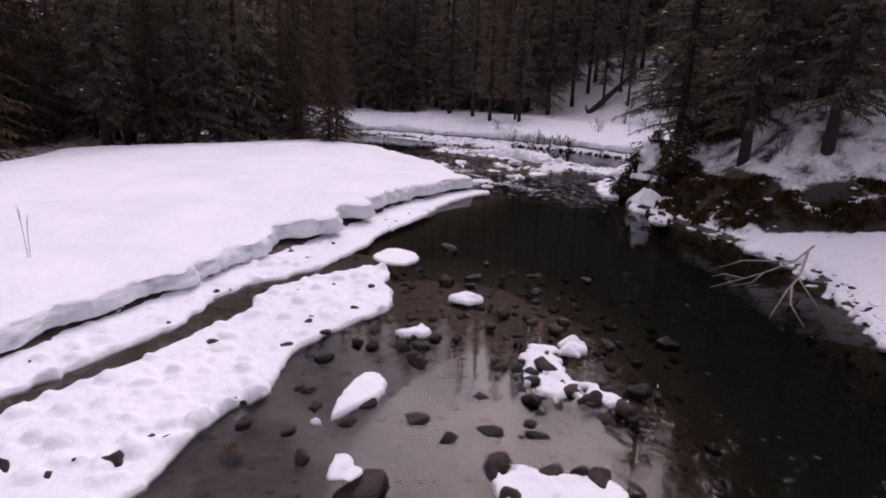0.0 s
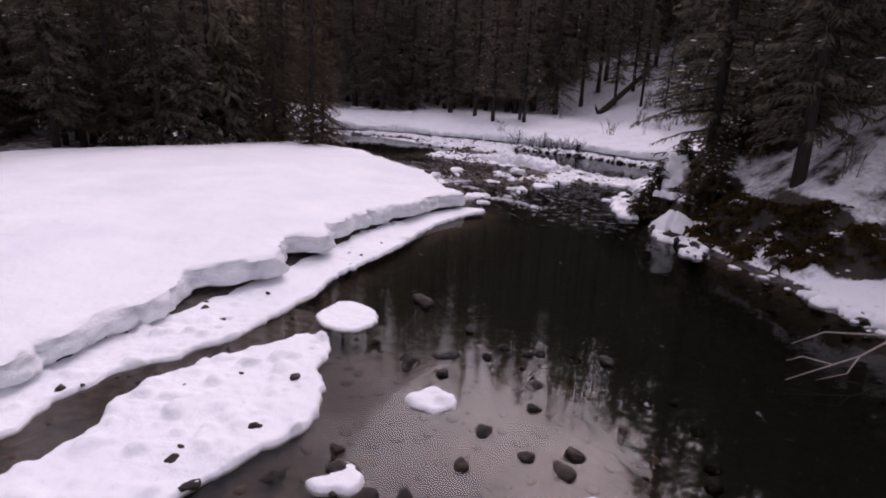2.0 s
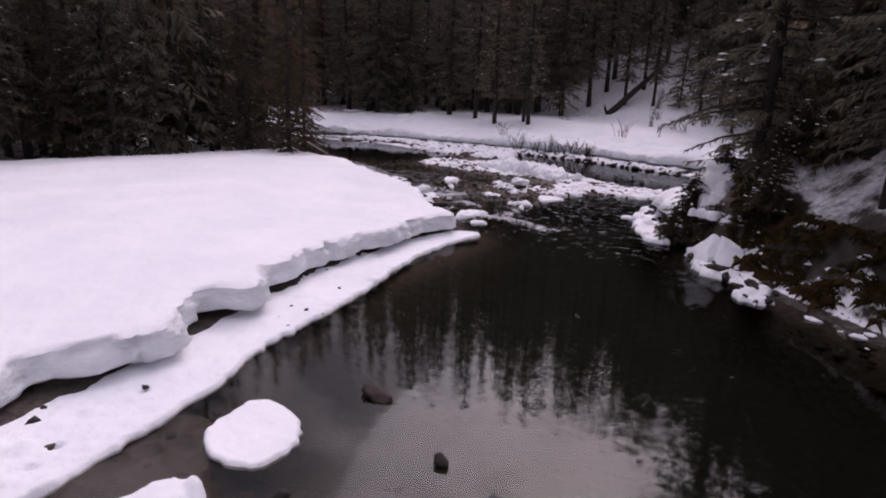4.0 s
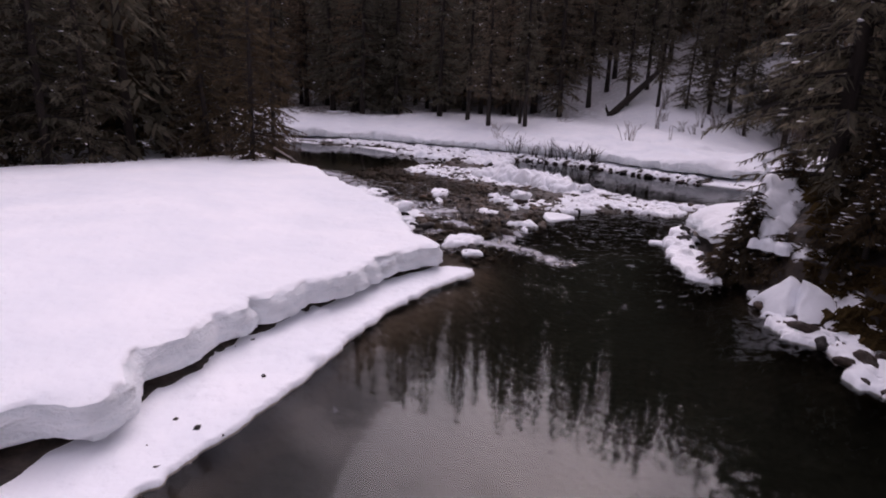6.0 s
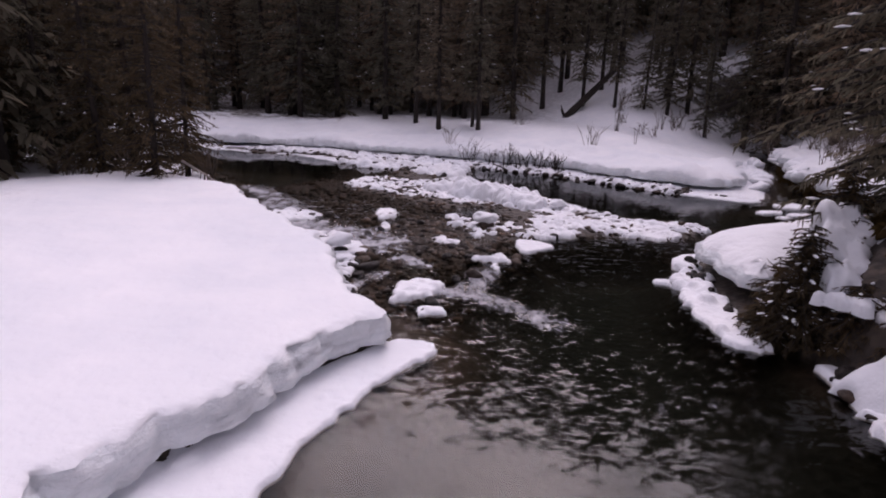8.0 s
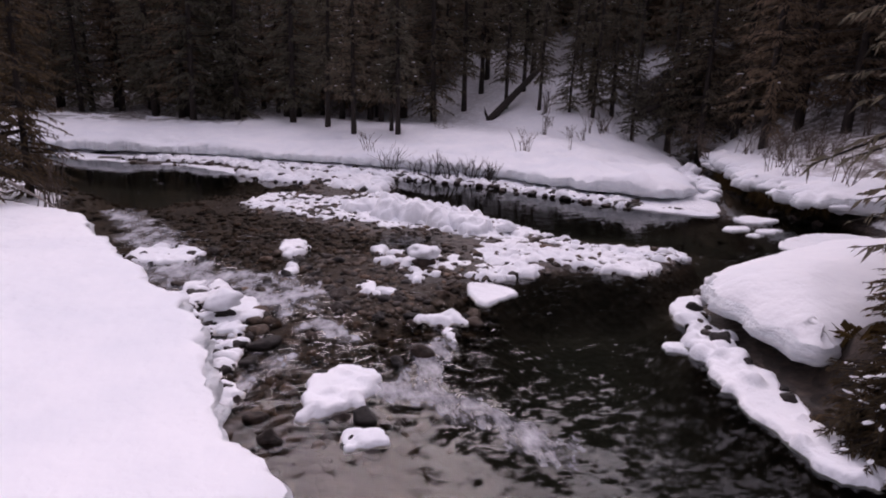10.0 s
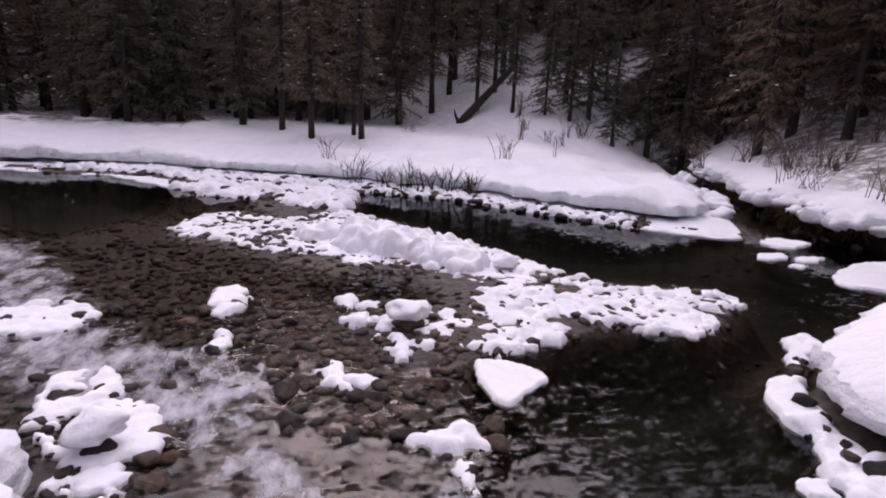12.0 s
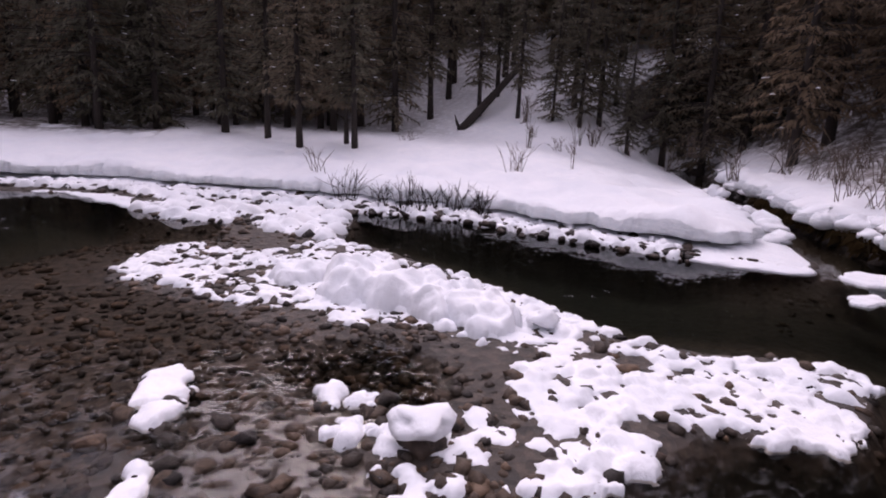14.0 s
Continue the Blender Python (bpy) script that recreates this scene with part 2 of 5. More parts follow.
def needle_material(name, low, mid, high):
    m, n, l, out = material(name)
    rnd = n.new("ShaderNodeObjectInfo").outputs["Random"]
    isl = n.new("ShaderNodeNewGeometry").outputs["Random Per Island"]
    tone = math_node(n, l, "ADD", math_node(n, l, "MULTIPLY", rnd, 0.6), math_node(n, l, "MULTIPLY", isl, 0.4))
    col = ramp_node(n, l, tone, [(0.0, low), (0.55, mid), (1.0, high)])
    p = surface(n, l, out, col, 0.85, **{"Specular IOR Level": 0.15})
    thin = n.new("ShaderNodeBsdfTranslucent")
    l.new(col, thin.inputs["Color"])
    both = n.new("ShaderNodeMixShader")
    both.inputs["Fac"].default_value = 0.55
    l.new(p.outputs["BSDF"], both.inputs[1])
    l.new(thin.outputs["BSDF"], both.inputs[2])
    l.new(both.outputs["Shader"], out.inputs["Surface"])
    return m


NEEDLES = needle_material("spruce_needles", (0.11, 0.11, 0.082), (0.165, 0.146, 0.106), (0.21, 0.165, 0.118))
NEEDLES_BROWN = needle_material("browned_needles", (0.14, 0.105, 0.074), (0.20, 0.150, 0.102), (0.25, 0.185, 0.125))
NEEDLES_DARK = needle_material("dull_brown_needles", (0.062, 0.050, 0.032), (0.100, 0.074, 0.044), (0.14, 0.096, 0.054))
MOSS = needle_material("dry_bank_grass", (0.022, 0.015, 0.007), (0.055, 0.037, 0.015), (0.12, 0.08, 0.032))


# ---- plan of the river ----
def spline(points, step, closed=True):
    """Points about step apart on a smooth line through the corners given."""
    p = np.array(points, float)
    k = len(p)
    out = []
    for i in range(k if closed else k - 1):
        if closed:
            a, b, c, d = p[i - 1], p[i], p[(i + 1) % k], p[(i + 2) % k]
        else:
            a, b, c, d = p[max(i - 1, 0)], p[i], p[i + 1], p[min(i + 2, k - 1)]
        m = max(1, int(np.hypot(*(c - b)) / step))
        for j in range(m):
            t = j / m
            out.append(0.5 * ((2 * b) + (c - a) * t + (2 * a - 5 * b + 4 * c - d) * t * t + (3 * b - a - 3 * c + d) * t ** 3))
    if not closed:
        out.append(p[-1])
    return np.array(out)


def inside(poly, pts):
    x, y = pts[:, 0], pts[:, 1]
    hit = np.zeros(len(pts), bool)
    for (x0, y0), (x1, y1) in zip(poly, np.roll(poly, -1, 0)):
        if y0 != y1:
            hit ^= ((y0 > y) != (y1 > y)) & (x < (x1 - x0) * (y - y0) / (y1 - y0) + x0)
    return hit


def distance(line, pts, closed=True):
    best = np.full(len(pts), 1e9)
    ends = np.roll(line, -1, 0) if closed else line[1:]
    for a, b in zip(line, ends):
        ab = b - a
        t = np.clip(((pts - a) @ ab) / max(ab @ ab, 1e-9), 0, 1)
        best = np.minimum(best, ((pts - a - t[:, None] * ab) ** 2).sum(1))
    return np.sqrt(best)


def signed(poly, pts):
    """Distance to the outline, positive inside."""
    return np.where(inside(poly, pts), 1, -1) * distance(poly, pts)


def smooth(x, a, b):
    t = np.clip((x - a) / (b - a), 0, 1)
    return t * t * (3 - 2 * t)


def wobble(pts, size, seed=0.0):
    return np.array([noise.noise((p[0] / size, p[1] / size, seed)) for p in pts])


LEFT_BANK = [(-8, -40), (-7, 0), (-6.3, 5), (-5.6, 8), (-4.6, 11), (-3.4, 14), (-2.3, 17), (-1.4, 20), (0.2, 22.8), (1.1, 24.4), (0.5, 26), (-0.3, 28.5), (-1.8, 31.3), (-3.6, 34), (-4.9, 36.4), (-6.4, 39), (-7.5, 43), (-11, 47.5), (-20, 50), (-45, 50)]
FAR_BANK = [(-45, 62), (-20, 60), (-9.6, 57.4), (-4.7, 55), (0.3, 52.4), (4, 50), (7.5, 47), (9.8, 45.6), (12, 42.8), (14, 40), (15.6, 38), (16.6, 38.4), (18.4, 41.2), (20.6, 44.5), (23.2, 49), (25.8, 54.6), (30, 62)]
CREEK_BANK = [(31, 61), (26.6, 53.2), (22.8, 47), (20.3, 42.6), (19.2, 39.4), (19.4, 37), (19.6, 34.5), (17.5, 32.4), (13.2, 31.4)]
RIGHT_BANK = [(10.6, 30.4), (8.9, 29.4), (8.2, 27.6), (7.9, 25.5), (8.0, 23), (8.1, 21), (8.3, 19.5), (8.8, 18), (9.2, 16.5), (9.6, 14.7), (9.3, 12.5), (8.7, 10.5), (8.4, 8.5), (8.8, 4), (9.5, 0), (10, -40)]
RIVER = np.array(LEFT_BANK + FAR_BANK + CREEK_BANK + RIGHT_BANK)
UPLAND = np.array([(8.7, 26.1), (8.3, 24.3), (8.5, 23.4), (9.3, 22.3), (9.3, 20), (9.5, 18.3), (10.4, 17.4), (12.5, 16.2), (15, 14.5), (19, 12), (30, 4), (120, -30), (400, 0), (400, 120), (60, 60), (40, 48), (28, 40), (22, 34), (17.5, 30), (14, 27), (11, 26.2)])
BAR = spline([(-1.2, 40.7), (0, 43.4), (2.5, 43.4), (4.8, 42.6), (6.2, 40.2), (7.1, 37.8), (8.2, 35.2), (10.8, 33.7), (11.1, 32.9), (9.1, 31.5), (7.6, 32.1), (6.4, 31.8), (5.0, 31.4), (3.4, 31.8), (3.3, 32.9), (4.6, 34.0), (4.2, 35.9), (2.5, 36.3), (1.2, 38.2)], 0.5)
BACK_SHORE = spline([(-12, 57), (-9.5, 54.2), (-4.1, 51.9), (-2.3, 48.6), (-0.8, 46.6), (0.8, 46.6), (0.7, 44.6), (2.2, 43), (3.6, 43), (4.6, 45), (5.2, 48.6), (6, 49.5), (0, 53.5), (-5, 56.2)], 0.6)


RUNNEL = np.array([(-6.6, 2), (-5.6, 5), (-5.2, 6.5), (-5.0, 7.3), (-4.6, 8.5), (-4.0, 9.6), (-3.5, 10.6), (-2.7, 12.2), (-2.0, 13.4)])


def glade(x, y):
    """The open snowy strip on the hillside above the creek."""
    return (y > 62) & (y < 87) & (x > 3.3 + 0.215 * (y - 26)) & (x < 3.3 + 0.50 * (y - 26))


def ground_height(pts):
    """Height of the ground, with the share of snow and of forest litter, which also stands in for tree shade."""
    x, y = pts[:, 0], pts[:, 1]
    d = signed(RIVER, pts)
    # the bed: pools, and shallows over gravel
    shallow = np.maximum.reduce([
        smooth(-np.hypot((x - 0.2) / 4.2, (y - 7.5) / 6.5), -1.25, -0.7),
        smooth(-np.hypot((x + 1.4) / 4.3, (y - 34.5) / 10.5), -1.6, -0.75),
        0.75 * smooth(-np.hypot((x - 2.6) / 2.6, (y - 31) / 3.6), -1.4, -0.6),
        0.45 * smooth(-np.hypot((x - 13.5) / 3, (y - 36.8) / 2.6), -1.5, -0.2),
    ])
    deep = 0.1 + 1.15 * np.where(x > 4, smooth(d, -0.1, 1.6), smooth(d, 0.3, 3.2))
    bed = -(deep * (1 - shallow) + 0.13 * shallow)
    runnel = smooth(-distance(RUNNEL, pts, False), -1.3, -0.7)
    bed = bed * (1 - runnel) + (-0.035 + 0.05 * wobble(pts, 0.8, 6.6)) * runnel
    spit = smooth(-np.hypot((x - 2.7) / 1.7, (y - 32.0) / 2.6), -1.35, -0.75)
    bed = bed * (1 - spit) - 0.02 * spit
    bar = np.maximum(signed(BAR, pts), signed(BACK_SHORE, pts))
    bed = np.where(bar > -1.0, bed * (1 - smooth(bar, -1.0, 0.2)) + 0.06 * smooth(bar, -0.35, 0.5), bed)
    rough = wobble(pts, 0.9, 3.1)
    bed = bed + 0.035 * rough * smooth(d, -0.5, 0.3)
    # the land
    out = np.clip(-d, 0, None)
    left = x < -2 - 0.05 * (y - 20)
    land = 0.12 * smooth(out, 0, 0.6) + np.where(left & (y < 52), 0.25 * smooth(out, 3, 9), 0)
    far = smooth(y + 0.25 * x, 44, 46) * smooth(out, 0, 3)
    land = land + far * (0.25 + 1.15 * smooth(out, 1, 11) + 0.02 * out)
    hill = np.clip((x - 14) * 0.55 + (y - 66) * 0.45, 0, None) * smooth(y + 0.25 * x, 44, 46) * smooth(out, 0, 9)
    land = land + 0.5 * hill
    land = land + 0.55 * np.clip(y - 82, 0, None) * smooth(y, 82, 95)
    creek = ((x - 16.5) * 25 - (y - 36.5) * 14 > 0) * smooth(x, 18.5, 19.5) * smooth(y, 33, 36) * (1 - smooth(y - 1.15 * (x - 20) - 44, 0, 12))
    land = land + creek * (0.75 * smooth(out, 0.1, 0.9) + 0.2 * np.clip(out - 0.8, 0, 5))
    up = signed(UPLAND, pts)
    ledge = up + 0.8 * wobble(pts, 1.5, 7.7) + 0.3 * wobble(pts, 0.5, 2.7)
    high = 1.25 * smooth(ledge, -0.7, 0.9) + 0.78 * np.clip(up - 0.4, 0, 3.5) + 0.3 * np.clip(up - 4, 0, None)
    near = smooth(-y, -24, -17) * (x > 6)
    land = land + np.where(up > -1.6, high, 0) + near * (0.13 * np.clip(out, 0, 6)) * (up < 0.3)
    land = land - np.clip(land - 45, 0, None) * 0.9
    land = land + 0.16 * wobble(pts, 4.5, 5.5) * smooth(out, 1, 4) + 0.05 * rough * smooth(out, 0.4, 1.5)
    z = np.where(d > 0, bed, np.maximum(land, -0.05))
    hidden = (x < 4) & (y < 40) | (x > 6) & (y > 23.5) & (y < 31)
    snow = np.where(d > 0, 0.0, np.where(hidden, smooth(out, 1.2, 1.8), smooth(out, 0.05, 0.5)))
    # laid thicker inside the woods, so their shade is partly in the colour
    litter = np.clip(np.where(left, smooth(out, 8, 12), 0) + far * smooth(out, 11, 20) * 0.4 + 0.5 * smooth(y, 72, 84) + 0.5 * smooth(y, 95, 105) + np.where(up > 0.5, 0.30 + 0.5 * np.maximum(smooth(up, 3, 7), smooth(y, 26, 32)), 0) + creek * smooth(out, 1.5, 3.5) * 0.9, 0, 1)
    litter = np.where(glade(x, y), np.minimum(litter, 0.35), litter)
    silt = (1 - shallow) * smooth(d, 0.0, 0.5) * (1 - smooth(bar, -1.0, -0.2))
    silt = np.maximum(silt, 0.9 * smooth(y, 8, 12) * (y < 22) * (d > 0)) * (1 - 0.7 * runnel)
    return z, snow, litter, d, silt


def lines(spans):
    out = []
    for a, b, n in spans:
        out += list(np.linspace(a, b, n, endpoint=False))
    return np.array(out + [spans[-1][1]])


def mesh_object(name, verts, faces, mat, parent=None, label="", category="", group="", kind="", shade=True):
    me = bpy.data.meshes.new(name)
    me.from_pydata([tuple(map(float, v)) for v in verts], [], [tuple(map(int, f)) for f in faces])
    me.materials.append(mat)
    if shade:
        me.shade_smooth()
    me.update()
    ob = new(name, me)
    if parent is not None:
        ob.parent = parent
    return tagged(ob, label, category, group, kind)


def add_attribute(ob, name, values):
    a = ob.data.attributes.new(name, "FLOAT", "POINT")
    a.data.foreach_set("value", np.asarray(values, np.float32))


gx = lines([(-2500, -400, 5), (-400, -120, 8), (-120, -40, 16), (-40, -9, 32), (-9, 7, 60), (7, 13, 56), (13, 21, 34), (21, 45, 34), (45, 120, 16), (120, 400, 8), (400, 2500, 5)])
gy = lines([(-2500, -300, 5), (-300, -60, 8), (-60, -4, 20), (-4, 14, 56), (14, 27, 110), (27, 58, 116), (58, 100, 50), (100, 160, 14), (160, 400, 8), (400, 2500, 5)])
GX, GY = np.meshgrid(gx, gy)
pts = np.stack([GX.ravel(), GY.ravel()], 1)
gz, gsnow, glitter_shade, gd, gsilt = ground_height(pts)
w, hgt = len(gx), len(gy)
quads = [(j * w + i, j * w + i + 1, (j + 1) * w + i + 1, (j + 1) * w + i) for j in range(hgt - 1) for i in range(w - 1)]
ground = mesh_object("ground", np.column_stack([pts, gz]), quads, GROUND, label="snow-covered valley ground and gravel river bed with earth bluffs", category="ground", kind="structure")
add_attribute(ground, "snow", gsnow)
add_attribute(ground, "litter", glitter_shade)
add_attribute(ground, "silt", gsilt)


def height_at(x, y):
    return float(ground_height(np.array([(x, y)], float))[0][0])


# water: one sheet over the river's plan
wx, wy = lines([(-46, -12, 40), (-12, 21, 150), (21, 32, 22)]), lines([(-40, -2, 30), (-2, 58, 280), (58, 64, 10)])
WX, WY = np.meshgrid(wx, wy)
wp = np.stack([WX.ravel(), WY.ravel()], 1)
wz, _, _, wd, _ = ground_height(wp)
ww = len(wx)
keep = wd > -1.0
wf = [(j * ww + i, j * ww + i + 1, (j + 1) * ww + i + 1, (j + 1) * ww + i) for j in range(len(wy) - 1) for i in range(ww - 1)]
wf = [f for f in wf if keep[list(f)].any()]
x, y = wp[:, 0], wp[:, 1]
RIFFLE = [((-2.2, 33.6), (-0.6, 31.8), 1.2), ((-0.3, 31.6), (0.9, 30.4), 0.9), ((-3.4, 36.4), (-2.0, 34.6), 0.9), ((-2.5, 34.3), (-1.2, 33.4), 0.6), ((-0.2, 32.2), (1.1, 31.2), 1.0), ((-1.6, 33.6), (-0.4, 32.0), 0.9), ((0.5, 30.9), (0.9, 30.2), 0.5), ((1.4, 29.4), (1.9, 28.8), 0.45), ((3.25, 28.2), (2.9, 26.9), 0.5), ((2.5, 26.9), (3.3, 26.4), 0.5), ((3.2, 26.4), (4.2, 25.2), 0.45), ((-5, 40), (-3, 36.5), 0.8), ((0.3, 27.0), (0.9, 28.2), 0.3)]
foam = np.zeros(len(wp))
for a, b, r in RIFFLE:
    foam = np.maximum(foam, smooth(-distance(np.array([a, b]), wp, False) / r, -1.2, -0.2))
rip = 0.006 + 0.035 * smooth(y, 11.3, 12.8) * smooth(x, 0.3, 1.6) * (1 - smooth(y, 14.5, 16)) + 0.022 * smooth(y, 12, 15) + 0.36 * smooth(y + 0.35 * x, 20.8, 25.4) * (1 - smooth(y, 36, 39)) + 0.5 * foam
rip = np.where((x > 7) & (y > 33), 0.10, rip)
zz = 0.02 * wobble(wp, 0.5, 9.9) * np.clip(foam + 0.15 * rip, 0, 1)
water = mesh_object("river_water", np.column_stack([wp, zz]), wf, WATER, label="clear dark river water, calm pools and a rippled riffle", category="river", kind="structure")
add_attribute(water, "depth", np.clip(-wz / 1.6, 0, 1))
add_attribute(water, "foam", foam)
add_attribute(water, "ripple", np.clip(rip, 0, 1.2))


# ---- snow ----
from mathutils import geometry


def slab(name, corners, top, bottom, mat, label, category, edge=0.3, step=0.2, ragged=0.08, wave=0.5, cell=0.5, under=0.0, seed=1.0, lumps=0.0, lump_size=0.5, group="", kind="", soft=False, rough=0.02, split=False, scallop=0.0, scallop_size=1.1):
    """A sheet of snow or ice with a broken, rounded rim and an uneven top. top: a height, or heights for points."""
    line = spline(corners, step)
    x0, y0 = line[:, 0], line[:, 1]
    if (x0 * np.roll(y0, -1) - np.roll(x0, -1) * y0).sum() < 0:
        line = line[::-1]
    tang = np.roll(line, -1, 0) - np.roll(line, 1, 0)
    tang /= np.maximum(np.hypot(*tang.T), 1e-6)[:, None]
    outw = np.stack([tang[:, 1], -tang[:, 0]], 1)
    jag = ragged * (1.4 * wobble(line, wave, seed) + 0.6 * wobble(line, wave * 0.3, seed + 5))
    if scallop:
        jag = jag + scallop * (1.6 * np.sqrt(np.abs(wobble(line, scallop_size, seed + 21))) - 0.9)
    line = line + outw * jag[:, None]
    m = len(line)
    foot = bottom(line) if callable(bottom) else bottom
    height = top if callable(top) else (lambda p: np.full(len(p), float(top)))
    lift = (lambda p: lumps * np.abs(wobble(p, lump_size, seed + 2)) ** 0.7) if lumps else (lambda p: np.zeros(len(p)))
    chip = wobble(line, wave * 0.5, seed + 8)
    rings = []
    sharp = ((-under, 0.0), (-under * 0.45, 0.05), (0.0, 0.13), (0.02, 0.28), (-0.02, 0.42), (-0.01, 0.57), (-0.06, 0.72), (-0.09, 0.88), (-0.09 - 0.3 * edge, 0.97), (-0.09 - edge, 1.0))
    round_rim = ((-under, 0.0), (-0.1 * edge, 0.12), (0.0, 0.32), (-0.06 * edge, 0.55), (-0.22 * edge, 0.76), (-0.5 * edge, 0.91), (-edge, 1.0))
    for q, (off, share) in enumerate(round_rim if soft else sharp):
        rubble = (0.16 * edge if soft else rough) * (wobble(line, wave * 0.6, seed + 3.7 * q) + 0.9 * wobble(line, wave * 0.25, seed + 11 * q) + 0.5 * wobble(line, 0.13, seed + 17 * q)) if 0.1 < share < 0.99 else 0 * chip
        p = line + outw * (off + rubble)[:, None]
        rings.append(np.column_stack([p, foot + (height(p) + lift(p) - foot) * share]))
    verts = np.concatenate(rings)
    faces = [(k * m + i, k * m + (i + 1) % m, (k + 1) * m + (i + 1) % m, (k + 1) * m + i) for k in range(len(rings) - 1) for i in range(m)]
    rim = rings[-1]
    lo, hi = rim[:, :2].min(0), rim[:, :2].max(0)
    cx, cy = np.meshgrid(np.arange(lo[0], hi[0], cell), np.arange(lo[1], hi[1], cell))
    cand = np.stack([cx.ravel(), cy.ravel()], 1)
    rng = np.random.default_rng(int(seed * 10) + 3)
    cand = cand + rng.uniform(-0.2, 0.2, cand.shape) * cell
    if len(cand):
        cand = cand[inside(rim[:, :2], cand)]
    if len(cand):
        cand = cand[distance(rim[:, :2], cand) > 0.45 * cell]
    allp = np.concatenate([rim[:, :2], cand]) if len(cand) else rim[:, :2]
    got = geometry.delaunay_2d_cdt([Vector(p) for p in allp], [(i, (i + 1) % m) for i in range(m)], [], 1, 1e-4)
    fill = np.array([tuple(v) for v in got[0]])
    base = len(verts)
    verts = np.concatenate([verts, np.column_stack([fill, height(fill) + lift(fill)])])
    faces += [tuple(base + i for i in f) for f in got[2]]
    def clean(ob):
        bm = bmesh.new()
        bm.from_mesh(ob.data)
        bmesh.ops.remove_doubles(bm, verts=bm.verts, dist=0.004)
        bmesh.ops.recalc_face_normals(bm, faces=bm.faces)
        bmesh.ops.delete(bm, geom=[v for v in bm.verts if not v.link_faces], context="VERTS")
        bm.to_mesh(ob.data)
        bm.free()
        ob.data.shade_smooth()
        return ob

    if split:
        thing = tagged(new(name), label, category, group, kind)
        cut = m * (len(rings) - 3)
        clean(mesh_object("cut_face", verts, faces[:cut], SNOW_CUT_SHADED, thing, "layered face of broken old snow, greyed to stand in for shade"))
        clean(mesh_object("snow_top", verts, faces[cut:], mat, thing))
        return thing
    return clean(mesh_object(name, verts, faces, mat, label=label, category=category, group=group, kind=kind))



LEFT_SLAB = [(-7.6, -14), (-7.2, 0), (-6.6, 5), (-6.0, 7.8), (-5.6, 8.5), (-5.3, 9.8), (-4.7, 10.6), (-4.5, 11.9), (-4.0, 12.8), (-3.9, 14.2), (-2.8, 15.2), (-2.8, 16.9), (-2.1, 17.2), (-2.1, 18.6), (-1.5, 19.9), (-1.1, 20.9), (-0.3, 21.7), (0.4, 23.2), (1.25, 24.2), (0.7, 25.4), (0.2, 26.5), (-0.1, 27.8), (-0.6, 29), (-1.6, 30.9), (-2.5, 32.5), (-3.5, 33.9), (-4.4, 36), (-5.6, 37), (-7.4, 38.3), (-9.6, 39.2), (-13.2, 35.2), (-16, 32.8), (-19.4, 29), (-18.6, 22), (-22, 10), (-30, -14)]


def left_top(p):
    d = distance(np.array(LEFT_SLAB), p)
    tip = np.hypot(p[:, 0] - 1.2, p[:, 1] - 24.2)
    back = smooth(-(p[:, 0] + 0.0 * p[:, 1]), 9, 16)
    return 0.46 + 0.20 * smooth(p[:, 1], 10, 17) + 0.06 * smooth(tip, 1, 7) + 0.30 * smooth(d, 0.2, 6) * smooth(tip, 2, 9) + (0.06 * wobble(p, 2.6, 4.4) + 0.025 * wobble(p, 0.8, 1.9)) * smooth(d, 0.3, 2)


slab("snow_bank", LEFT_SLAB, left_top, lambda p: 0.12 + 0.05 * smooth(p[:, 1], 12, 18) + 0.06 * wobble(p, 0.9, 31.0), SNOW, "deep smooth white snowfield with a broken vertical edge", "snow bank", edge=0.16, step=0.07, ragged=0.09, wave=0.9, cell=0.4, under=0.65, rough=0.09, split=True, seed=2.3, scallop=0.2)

SHELF_A = [(-6.8, 2), (-6.2, 5), (-5.4, 6.4), (-4.8, 7.6), (-4.3, 8.7), (-4.1, 10.2), (-3.8, 11.2), (-3.1, 11.9), (-2.6, 12.5), (-2.2, 13.7), (-1.8, 14.8), (-1.7, 15.7), (-1.1, 17.2), (-0.6, 18.6), (-0.1, 20.2), (0.4, 21.6), (1.1, 23.0), (2.0, 24.1), (1.4, 24.5), (0.8, 24.0), (-0.15, 23.0), (-0.95, 21.8), (-1.7, 20.9), (-2.2, 19.5), (-2.7, 18.1), (-3.15, 16.8), (-3.35, 15.7), (-4.45, 14.0), (-4.65, 12.9), (-5.15, 11.7), (-5.45, 10.4), (-6.05, 8.9), (-6.75, 7.2), (-7.35, 4)]
SHELF_B = [(-6.2, 1), (-5.8, 4), (-5.0, 6.1), (-4.2, 7.5), (-3.8, 8.4), (-3.35, 9.5), (-3.3, 10.7), (-2.9, 11.4), (-2.3, 12.0), (-1.5, 12.8), (-0.95, 12.7), (-0.85, 11.6), (-0.6, 10.4), (-1.2, 9.5), (-1.65, 8.7), (-1.9, 8.2), (-2.0, 7.5), (-1.9, 6.8), (-2.25, 6.4), (-2.5, 5.7), (-2.6, 4.9), (-2.9, 4.2), (-3.5, 3), (-4, 1)]
